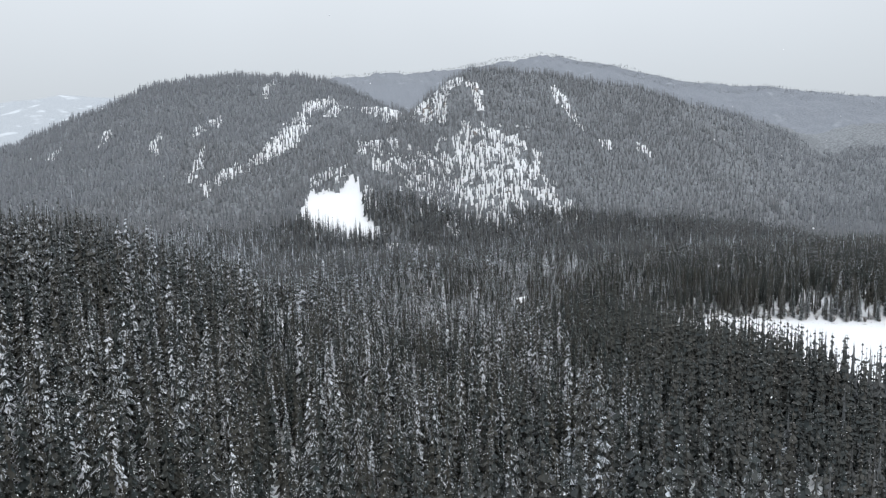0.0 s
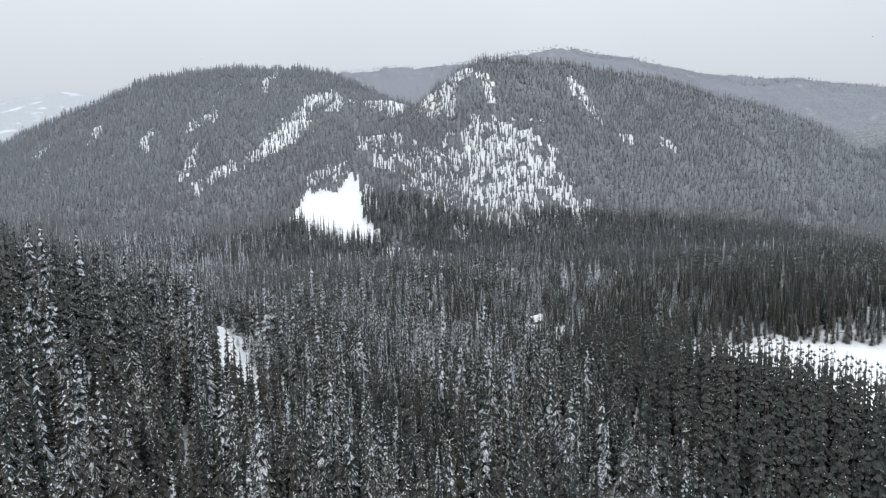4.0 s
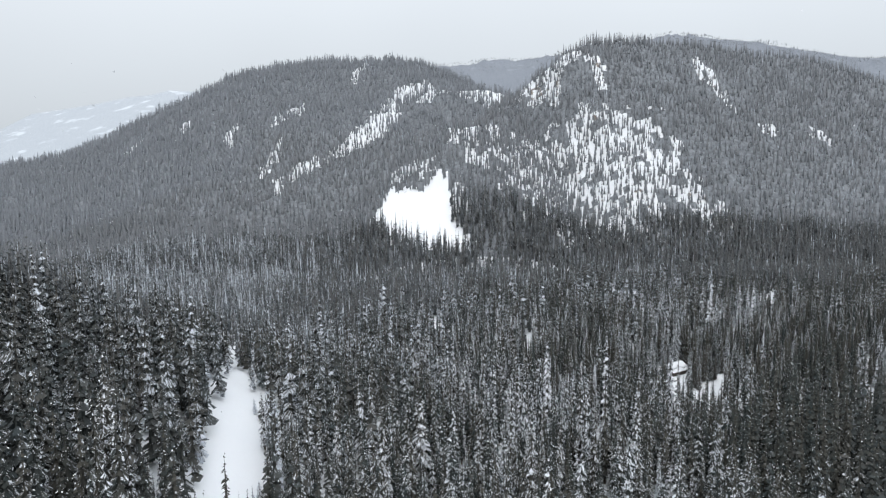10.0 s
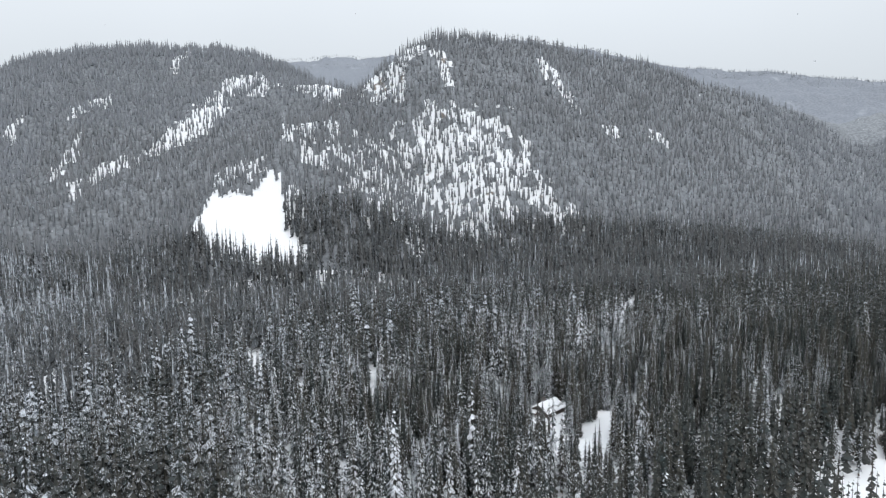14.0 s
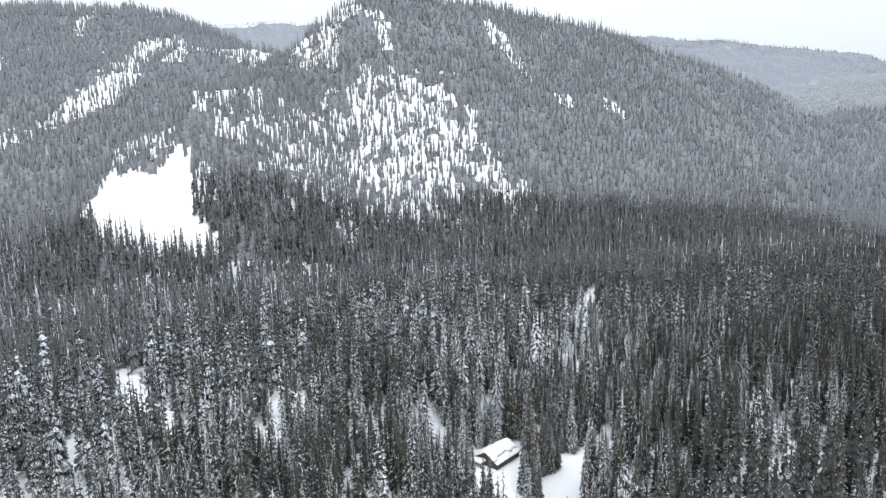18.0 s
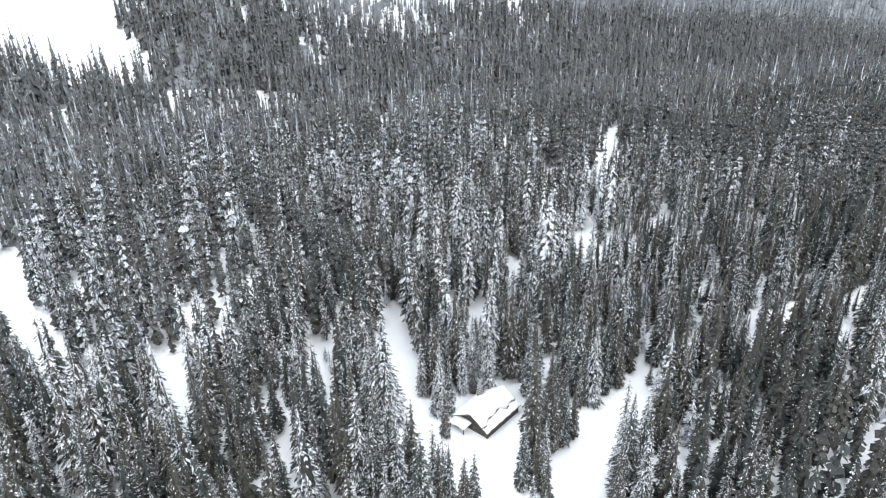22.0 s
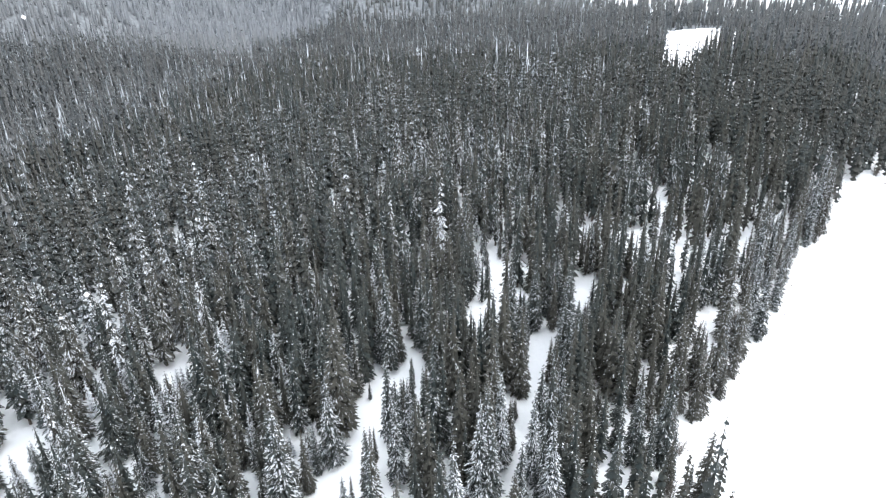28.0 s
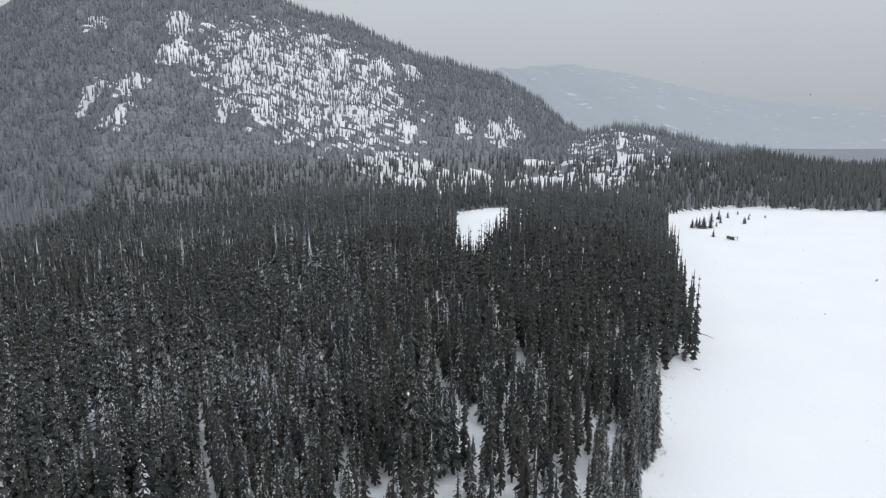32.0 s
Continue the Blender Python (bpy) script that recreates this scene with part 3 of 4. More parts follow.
TRACK_GAPS_B = [(253, 442, 229, 424, 1.0), (194, 384, 176, 374, 0.8), (197, 382, 178, 372, 0.7), (172, 384, 159, 374, 1.2), (168, 385, 156, 375, 0.8), (187, 448, 171, 424, 1.3), (216, 369, 193, 362, 0.7), (245, 355, 215, 352, 0.8), (246, 343, 216, 342, 0.9), (283, 344, 253, 343, 0.8), (286, 378, 257, 371, 0.7), (322, 331, 292, 332, 1.1), (300, 326, 270, 328, 1.0), (281, 332, 251, 334, 0.8), (221, 439, 200, 419, 0.7), (441, 571, 417, 554, 2.1), (427, 551, 402, 534, 1.7), (434, 548, 409, 532, 1.3)]
TRACK_GAPS_C = [(435, 594, 411, 575, 1.1), (186, 353, 170, 350, 0.7), (182, 360, 167, 355, 0.7), (174, 371, 161, 364, 1.6), (208, 376, 187, 367, 0.8)]
SHORE_GAPS = [(255, 364, 232, 358, 1.0), (245, 361, 224, 356, 0.8), (243, 356, 223, 353, 0.9), (248, 356, 227, 353, 0.8), (233, 364, 215, 359, 1.8), (229, 363, 213, 358, 1.2), (235, 361, 217, 356, 0.9), (230, 371, 213, 364, 0.7), (256, 342, 234, 341, 1.0), (239, 344, 220, 343, 0.8), (232, 348, 215, 347, 0.7), (279, 345, 251, 344, 1.4), (283, 344, 253, 343, 1.0), (301, 325, 271, 328, 1.8), (324, 331, 295, 332, 1.2), (339, 307, 309, 313, 1.4), (320, 315, 291, 320, 0.7), (248, 317, 228, 322, 1.4)]
SHORE_GAPS_B = [(244, 319, 225, 324, 1.0), (234, 320, 218, 324, 0.7), (287, 351, 257, 349, 0.7), (280, 333, 252, 334, 0.7), (293, 404, 265, 391, 1.1), (279, 411, 253, 396, 0.7), (240, 400, 221, 386, 0.8), (238, 391, 220, 379, 0.7), (348, 341, 318, 341, 0.9), (336, 303, 306, 309, 0.7), (259, 353, 236, 350, 0.7), (224, 350, 209, 348, 1.2), (245, 375, 225, 367, 0.7), (572, 497, 544, 487, 1.6), (259, 385, 236, 374, 0.7), (256, 392, 234, 380, 0.7), (370, 310, 340, 314, 0.8)]
LANE_GAPS = [(-29, 297, -21, 262, 3.7), (-22, 280, -15, 244, 2.6), (-27, 283, -18, 248, 4.8), (-33, 308, -24, 273, 2.7), (-21, 265, -12, 231, 3.8), (-76, 427, -64, 393, 2.3), (-35, 306, -23, 272, 3.7), (-25, 280, -14, 246, 4.4), (-18, 258, -6, 224, 4.4), (-71, 403, -56, 370, 5.1), (-37, 322, -22, 289, 4.0), (-29, 302, -14, 269, 3.5), (188, 373, 172, 366, 2.4), (198, 374, 180, 366, 2.0)]
LANE_GAPS_B = [(211, 372, 190, 365, 1.6), (217, 371, 195, 364, 1.2), (195, 352, 179, 349, 1.6), (212, 352, 191, 350, 1.4), (223, 350, 200, 348, 0.9), (232, 348, 207, 347, 0.9), (204, 410, 184, 393, 2.2), (182, 422, 168, 402, 2.1), (186, 411, 171, 394, 1.2)]
SIGHT_GAPS = LANE_GAPS + LANE_GAPS_B + FIRST_GAPS + ROAD_GAPS + YARD_GAPS + YARD_GAPS_B + NORTH_GAPS + NORTH_GAPS_B + TRACK_GAPS + TRACK_GAPS_B + TRACK_GAPS_C + SHORE_GAPS + SHORE_GAPS_B

# Bare streaks on the steep slopes: x, y and half-width; they run down the fall line.
PEAK_STREAKS = [(139, 836, 9), (152, 838, 9), (164, 844, 7), (124, 830, 8), (140, 818, 8), (185, 805, 5), (112, 846, 8), (294, 818, 3), (306, 801, 4), (310, 784, 3), (332, 745, 2), (382, 742, 2)]
FACE_STREAKS = [(50, 730, 9), (36, 722, 6), (74, 738, 7), (75, 706, 5), (51, 691, 3), (112, 738, 5), (124, 717, 6), (113, 681, 5), (163, 760, 4), (160, 727, 6), (150, 749, 4), (194, 737, 4), (196, 719, 5), (205, 704, 5), (216, 696, 6),
                (145, 683, 5), (140, 695, 5), (119, 623, 2.5), (168, 655, 4), (196, 660, 5), (233, 657, 4)]
FOOT_STREAKS = [(234, 642, 3.5), (248, 646, 3), (147, 634, 2.5), (-13, 702, 3), (-2, 700, 4), (12, 691, 3), (37, 645, 3), (88, 700, 3), (95, 680, 2.5), (180, 690, 3), (178, 640, 2.5)]
WEST_STREAKS = [(-82, 1051, 7), (-70, 1072, 7), (-88, 1030, 5), (-157, 933, 7), (-166, 915, 6), (-150, 945, 5), (-217, 889, 5), (-156, 850, 5), (-163, 823, 4), (-141, 792, 4), (-369, 968, 6), (-300, 960, 5)]
EAST_STREAKS = [(967, 595, 12), (899, 581, 16), (905, 562, 9), (894, 522, 13), (809, 594, 9), (784, 619, 7), (753, 584, 6), (964, 512, 10), (823, 476, 9), (1036, 450, 10), (1005, 419, 14), (1027, 364, 12), (1058, 328, 10), (887, 385, 7),
                (893, 337, 9), (953, 269, 10), (954, 228, 14), (976, 204, 10), (814, 509, 5), (922, 670, 7), (912, 57, 10), (900, 94, 10)]
BAND_SNOW = [[(-126, 810, 3), (-116, 825, 8), (-105, 838, 6), (-98, 845, 0)], [(-85, 852, 4), (-68, 870, 9), (-50, 892, 11), (-39, 920, 11), (-36, 940, 7)], [(-38, 950, 7), (-23, 985, 8), (-7, 1000, 8), (10, 1005, 7)], [(4, 950, 9), (30, 962, 9), (50, 965, 8)], [(66, 950, 9), (84, 930, 9), (94, 905, 8)], [(89, 845, 2), (89, 831, 4)]]


def openness(x, y):
    """How far inside an opening a place is, in metres; below 0 among trees."""
    out = np.full(np.shape(x), -1e9)
    for line in GLADES:
        d, w = near_line(line, x, y)
        out = np.maximum(out, (w if line is WEST_ROAD else 0.95 * w) - d)
    d, _ = near_line([(*p, 0) for p in MEADOW + MEADOW[:1]], x, y)
    out = np.maximum(out, np.where(inside(MEADOW, x, y), d, -d))
    d, _ = near_line([(*p, 0) for p in SHORE + SHORE[:1]], x, y)
    return np.maximum(out, np.where(inside(SHORE, x, y), d, -d) + 0.2)


def head_room(x, y):
    """How high a tree may stand on the sight lines; 99 off them."""
    out = np.full(np.shape(x), 99.0)
    lanes = len(LANE_GAPS) + len(LANE_GAPS_B)
    for k, (ax, ay, bx, by, w) in enumerate(SIGHT_GAPS):
        dx, dy = bx - ax, by - ay
        u = ((x - ax) * dx + (y - ay) * dy) / (dx * dx + dy * dy)
        off = np.abs((x - ax) * dy - (y - ay) * dx) / math.hypot(dx, dy)
        on = (u > -0.08) & (u < 1) & (off < ((min(w, 4.5) if k < lanes else min(w, 1.4)) + 0.3) * (1 - 0.4 * np.clip(u, 0, 1)))
        out = np.where(on, np.minimum(out, 1.5 + 16.5 * np.maximum(u, 0)), out)
    return out


def bareness(x, y):
    """The same for the mountain slopes, with ragged edges."""
    rag = 2.6 * wavy(x, y * 0.4, 13, 31) + 3.2 * wavy(x, y * 0.35, 6, 32)
    out = np.full(np.shape(x), -1e9)
    for px, py, w in PEAK_STREAKS + FACE_STREAKS + FOOT_STREAKS + WEST_STREAKS:
        out = np.maximum(out, 0.7 * w - 0.8 - np.hypot((x - px) * 1.25, (y - py) * 0.5))
    for px, py, w in EAST_STREAKS:
        out = np.maximum(out, 0.75 * w - 1 - np.hypot((x - px) * 0.5, (y - py) * 1.1))
    for line in BAND_SNOW:
        d, w = near_line(line, x, y)
        out = np.maximum(out, w - d)
    face = smooth(120, 45, np.hypot((x - 150) * 0.85, (y - 695) * 1.1))
    east = smooth(190, 60, np.hypot((x - 930) * 0.9, y - 450)) + 0.8 * smooth(110, 40, np.hypot(x - 880, y - 100)) + 1.05 * smooth(150, 70, np.hypot((x - 795) * 1.8, (y - 250) * 0.9))
    return np.maximum(out, np.maximum(face * 9.6 - 13.5, np.minimum(east, 1) * 9.6 - 13.6)) + rag


gx, gy = spread(-4600, -420, 1080, 4900, 5.0), spread(-4300, -60, 1000, 4800, 5.0)
GX, GY = np.meshgrid(gx, gy)
GZ = height(GX, GY)
k = np.arange(GX.size).reshape(GX.shape)
quads = np.stack([k[:-1, :-1], k[:-1, 1:], k[1:, 1:], k[1:, :-1]], -1).reshape(-1, 4)
QX, QY = GX[:-1, :-1].ravel(), GY[:-1, :-1].ravel()
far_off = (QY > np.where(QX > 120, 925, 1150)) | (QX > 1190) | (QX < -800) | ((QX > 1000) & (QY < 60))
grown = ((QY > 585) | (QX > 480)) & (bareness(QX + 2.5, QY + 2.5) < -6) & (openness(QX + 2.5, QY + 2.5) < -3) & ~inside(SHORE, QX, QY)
# far slopes take the paler, haze-toned materials by their place
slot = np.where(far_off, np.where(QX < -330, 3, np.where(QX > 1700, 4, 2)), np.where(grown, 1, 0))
ground = new("ground", mesh_of("ground", np.stack([GX.ravel(), GY.ravel(), GZ.ravel()], 1), np.concatenate([quads[:, [0, 1, 2]], quads[:, [0, 2, 3]]]), [GROUND, HAZED_BRUSH, FAR_SLOPE, SNOWY_SLOPE, PALE_SLOPE], np.tile(slot, 2)))
ground.data.shade_smooth()
tagged(ground, "snow-covered valley floor, frozen lake and rocky mountain slopes", "ground", kind="structure")


def forest(name, label, zones, protos, mats, seed):
    """Joins many trees into one mesh. zones: arrays of x, y and size."""
    r = np.random.RandomState(seed)
    vs, fs, ms, rs, ts, bs, at = [], [], [], [], [], [], 0
    x, y, size = zones
    z = height(x, y)
    # stands near the lake and on the south-eastern flat have shed most of their snow
    shed = np.maximum(0.8 * smooth(150, 220, x), np.maximum(2.3 * smooth(70, 130, x) * smooth(340, 280, y), smooth(120, 150, x) * smooth(385, 345, y))) * smooth(660, 560, y)
    which = (r.uniform(0, 1, len(x)) ** (1 + 2.0 * shed) * len(protos)).astype(int)
    # small trees between the tall ones hold the most frost
    # the north-western stands are frosted further to stand in for haze
    rime = np.clip(0.5 + r.normal(0, 0.22, len(x)) - 0.45 * (size - np.median(size)) - 0.22 * shed + 0.3 * smooth(-20, -120, x) * smooth(330, 430, y) * smooth(680, 600, y), 0, 1)
    tint = r.uniform(0, 1, len(x))
    for k, (pv, pf, pm, pb) in enumerate(protos):
        s = which == k
        n = int(s.sum())
        if not n:
            continue
        a = r.uniform(0, 2 * np.pi, n)
        ca, sa, sz = np.cos(a)[:, None], np.sin(a)[:, None], size[s][:, None]
        wd = sz ** 0.65 * r.uniform(0.82, 1.22, n)[:, None]
        out = np.stack([(pv[None, :, 0] * ca - pv[None, :, 1] * sa) * wd + x[s][:, None], (pv[None, :, 0] * sa + pv[None, :, 1] * ca) * wd + y[s][:, None], pv[None, :, 2] * sz + z[s][:, None]], -1)
        vs.append(out.reshape(-1, 3))
        fs.append((pf[None] + (np.arange(n) * len(pv))[:, None, None] + at).reshape(-1, 3))
        ms.append(np.tile(pm, n))
        rs.append(np.repeat(rime[s], len(pv)))
        ts.append(np.repeat(tint[s], len(pv)))
        bs.append((pb[None] + np.array([0, 0, 1.0])[None, None] * r.uniform(0, 500, n)[:, None, None]).reshape(-1, 3))
        at += n * len(pv)
    ob = new(name, mesh_of(name, np.concatenate(vs), np.concatenate(fs), mats, np.concatenate(ms), np.concatenate(rs), np.concatenate(bs), np.concatenate(ts)))
    return tagged(ob, label, "forest", kind="stuff")


r = random.Random(4)
NEAR_TREES = [spruce(r, 16.0, 20, 5.6, r.uniform(1.2, 2.0), droop=0.55, wide=0.6, flecks=0.08 + 0.04 * k) for k in range(10)]
MID_TREES = [spruce(r, 16.0, 13, 3.4, r.uniform(1.2, 2.05), droop=0.65, core=3, trunk=0, wide=0.72, flecks=0.10 + 0.05 * k) for k in range(8)]
CLOSE_TREES = [close_spruce(r, 16.0, r.uniform(1.25, 2.05) * (1.4 if k in (2, 6) else 1), 22, 7, 0.16 + 0.07 * k, 0.95 if k in (2, 6) else 0.72) for k in range(9)]
CLOSE_WAY = [(52, 366, 0), (100, 350, 0), (150, 368, 0), (180, 395, 0), (215, 358, 0), (240, 330, 0)]
OUT_TREES = [spruce(r, 15.5, 6, 3, r.uniform(1.3, 2.0), droop=1.15, core=3, trunk=0, wide=0.66, flecks=0.1, heart=0.42) for _ in range(7)]
FAR_TREES = [spruce(r, 9.5, 1, 3, r.uniform(1.4, 1.8), core=4, trunk=0, wide=0.8, heart=0.5) for _ in range(6)]

NEAR_WAY = [(-60, 90, 0), (-35, 150, 0), (30, 205, 0), (70, 290, 0), (110, 370, 0), (150, 400, 0), (190, 370, 0), (250, 350, 0), (310, 330, 0)]


def stand(x, y, keep, seed):
    """The places of a zone's trees and their sizes: tall ones, and shorter ones between them."""
    r = np.random.RandomState(seed)
    x, y = x[keep], y[keep]
    size = np.where(r.uniform(0, 1, len(x)) < 0.62, r.normal(1.13, 0.2, len(x)), r.normal(0.66, 0.14, len(x)))
    size = size * (1 - 0.12 * smooth(310, 350, y) * smooth(600, 560, y)) * (1 + 0.2 * smooth(270, 215, y) * smooth(110, 70, x)) + 0.12 * wavy(x, y, 40, 41) + 0.65 * smooth(75, 25, np.hypot(x - 150, y - 200)) + 0.10 * smooth(185, 135, x) - 0.22 * smooth(20, 8, np.hypot(x - 105, y - 326)) - 0.08 * smooth(85, 25, np.hypot((x - 160) * 0.95, (y - 425) * 0.8))
    return x, y, np.clip(np.minimum(size, head_room(x, y) / 16.0), 0.22, 1.75)


# Trees that stand alone as things: round the cabin, along the tracks and on the shore.
x, y = scatter(-260, 480, -60, 640, 2.75, 11)
way, _ = near_line(NEAR_WAY, x, y)
op = openness(x, y)
thin = np.random.RandomState(2).uniform(0, 1, len(x))
cabin_room = (np.hypot(x - 110.8, y - 365.7) > 7.0) & ~((np.abs(x - 103.5 - 0.42 * (y - 350)) < 6) & (y > 335) & (y < 364))
sparse = smooth(85, 25, np.hypot((x - 160) * 0.95, (y - 425) * 0.8))
ok = (op < 0.0) & (head_room(x, y) > 2.5) & (thin > 0.31 + 0.06 * smooth(300, 250, y) * smooth(110, 70, x) + 0.14 * wavy(x, y, 50, 21) - 0.24 * sparse - 0.27 * smooth(165, 205, x) * smooth(325, 350, y) + 0.05 * smooth(70, 25, np.hypot(x - 150, y - 195))) & cabin_room
by_cabin = np.hypot(x - 109, y - 358) - 14
by_track, _ = near_line([(166, 372, 0), (216, 371, 0)], x, y)
by_ski, _ = near_line([(180, 351, 0), (234, 349, 0)], x, y)
by_shore, _ = near_line([(206, 327, 0), (234, 316, 0), (290, 292, 0), (316, 277, 0)], x, y)
rank = np.minimum(np.minimum(by_cabin, by_track + 4), np.minimum(by_ski + 4, by_shore + 3))
rank = np.where(ok, rank, 1e9)
single = np.zeros(len(x), bool)
single[np.argsort(rank)[:280]] = True
way = way + np.random.RandomState(6).normal(0, 14, len(x))
close_by, _ = near_line(CLOSE_WAY, x, y)
close_zone = ok & (close_by < 27) & ~single
behind = y < 45
rest = ok & (close_by >= 27) & ~single & ~(behind & (thin < 0.7))
way = np.where(behind, 999, way)
rest = rest & ~((x < -150) & (y < 330) & (thin < 0.6))
near_zone = rest & (way < 54)
mid_zone = rest & (way >= 54) & (way < 135)
out_zone = rest & (way >= 135)
east_side = (x > 215 + 0.25 * (y - 330)) & (y < 520)
# zone by zone the needles turn paler, haze painted into their colour
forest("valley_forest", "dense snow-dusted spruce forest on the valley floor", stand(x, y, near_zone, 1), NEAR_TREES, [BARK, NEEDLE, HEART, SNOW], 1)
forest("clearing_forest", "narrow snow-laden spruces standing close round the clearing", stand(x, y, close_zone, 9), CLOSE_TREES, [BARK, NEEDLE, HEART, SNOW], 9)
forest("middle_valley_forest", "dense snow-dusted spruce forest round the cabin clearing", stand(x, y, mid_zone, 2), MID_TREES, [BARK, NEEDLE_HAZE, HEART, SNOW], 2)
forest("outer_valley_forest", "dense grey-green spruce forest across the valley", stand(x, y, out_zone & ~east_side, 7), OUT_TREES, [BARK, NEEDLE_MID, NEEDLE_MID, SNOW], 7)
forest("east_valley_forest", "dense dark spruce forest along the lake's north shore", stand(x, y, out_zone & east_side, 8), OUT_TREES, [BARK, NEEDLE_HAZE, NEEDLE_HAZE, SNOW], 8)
single_x, single_y = x[single], y[single]

x, y = scatter(-760, 1180, -420, 1130, 3.7, 12)
keep = ((x < -260) | (x > 480) | (y > 640)) & (y > 900 - 2.2 * (x + 760)) & ~((x > 620) & (y > 890 - 0.2 * (x - 620))) & ((x > 690) | (y > -90)) & ~((x > 1010) & (y < 80)) & ~((x < -260) & (y < 640) & (y < 700 - 2.4 * (x + 760)))
x, y = x[keep], y[keep]
z, zn, ze = height(x, y), height(x, y + 9), height(x + 9, y)
back = ((x < 700) & (zn < z - 2.5) & (y > 650)) | ((x >= 700) & (ze < z - 2.5))
keep = ~back & (openness(x, y) < 0) & (np.random.RandomState(14).uniform(0, 1, len(x)) < np.maximum(np.where(x < 500, 0.52, 0.42), smooth(4.2, 0.2, bareness(x, y)))) & (np.random.RandomState(3).uniform(0, 1, len(x)) > np.where(x > 480, 0.30, 0.04) + 0.36 * smooth(170, 70, np.hypot((x - 800) * 0.9, (y - 235) * 0.9)))
west = (y > 880) & (x < 108) | (y > 790) & (x < -180)
floor = (x > 330) & (y < 560) & (height(x, y) < 36)
east = (x > 560) & ~floor
# the mountain stands take the paler needles that paint the haze in
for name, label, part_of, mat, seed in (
        ("mountain_forest", "spruce forest covering the steep mountain face, haze in its colour", ~west & ~east & ~floor, NEEDLE_SLOPE, 3),
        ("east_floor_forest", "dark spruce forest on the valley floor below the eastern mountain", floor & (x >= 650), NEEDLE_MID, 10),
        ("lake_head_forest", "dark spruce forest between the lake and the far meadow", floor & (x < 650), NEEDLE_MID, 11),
        ("west_hill_forest", "spruce forest on the western hill, paled by haze in its colour", west, NEEDLE_WEST, 4),
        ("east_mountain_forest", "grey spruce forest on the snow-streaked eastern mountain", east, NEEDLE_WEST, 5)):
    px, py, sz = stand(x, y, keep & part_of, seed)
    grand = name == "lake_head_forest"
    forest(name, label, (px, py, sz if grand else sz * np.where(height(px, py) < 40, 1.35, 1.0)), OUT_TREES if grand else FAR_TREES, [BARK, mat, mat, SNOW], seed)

# Woods along the far ridges, in the palest, haze-toned needles.
r2 = np.random.RandomState(8)
c = np.array(NORTH_CREST, float)
leg = np.r_[0, np.cumsum(np.hypot(*np.diff(c[:, :2], axis=0).T))]
u = r2.uniform(0, leg[-1], 3500)
fx, fy = np.interp(u, leg, c[:, 0]), np.interp(u, leg, c[:, 1]) - r2.uniform(0, 170, 3500)
forest("far_ridge_woods", "woods along the distant ridges, coloured pale as by haze", (fx, fy, r2.uniform(0.3, 0.65, len(fx))), FAR_TREES, [BARK, FAR_WOOD, FAR_WOOD], 6)


# ---- single things ----
def empty(name, x, y, z, turn=0.0):
    ob = new(name)
    ob.matrix_world = pose(x, y, z, 0, 0, turn)
    return ob


def part(name, bm, mat, parent, label=""):
    """One mesh object under a thing or part, from a bmesh or a mesh, in the parent's own axes."""
    if isinstance(bm, bmesh.types.BMesh):
        me = bpy.data.meshes.new(name)
        bm.to_mesh(me)
        bm.free()
        me.materials.append(mat)
    else:
        me = bm
    ob = new(name, me)
    ob.parent = parent
    return tagged(ob, label) if label else ob


LOOKS = [("spruce_tree", "tall dark-green spruce with snow along its boughs"), ("spruce_tree", "narrow spruce heavily laden with snow, in deep snow"),
         ("spruce_tree", "olive-brown spruce with little snow on its boughs")]
r = random.Random(9)
SINGLE = []
for k in range(9):
    laden = (0.36, 0.65, 0.16)[k % 3]
    meshes = fine_spruce(r, 16.5, r.uniform(1.3, 2.05) * (1.4 if k in (1, 5) else 1.0), 30, 9, 0.6 * laden, 0.04, 0.35 + 0.45 * laden, (0.2, 0.35, 0.95)[k % 3], 0.95 if k in (1, 5) else 0.72)
    name, label = LOOKS[k % 3]
    tree = empty(name, 0, 0, -500)
    for n, me in zip(("trunk", "crown", "snow"), meshes):
        tagged(part(n, me, None, tree), kind="" if n == "trunk" else "stuff")
    SINGLE.append(tagged(tree, label, "tree", "spruces round the cabin, the tracks and the shore"))
small_mesh = fine_spruce(r, 15.5, 2.6, 20, 9, 0.6)
young = empty("young_spruce", 0, 0, -500)
for n, me in zip(("trunk", "crown", "snow"), small_mesh):
    tagged(part(n, me, None, young), kind="" if n == "trunk" else "stuff")
tagged(young, "small young spruce standing in open snow", "tree", "young spruces in the open snow")


def planted(tree, x, y, size, r, wide=1.0):
    z = float(height(x, y))
    ob = copy_thing(tree, pose(x, y, z, 0, 0, r.uniform(0, 360)))
    ob.scale = (size * wide, size * wide, size)
    return ob


for x1, y1 in zip(single_x, single_y):
    planted(r.choice(SINGLE if x1 < 200 else SINGLE[2::3] + SINGLE[0::3]), float(x1), float(y1), min(1.4, max(0.4, r.gauss(0.9, 0.24)), max(0.25, float(head_room(x1, y1)) / 16.0)), r, r.uniform(0.85, 1.15))

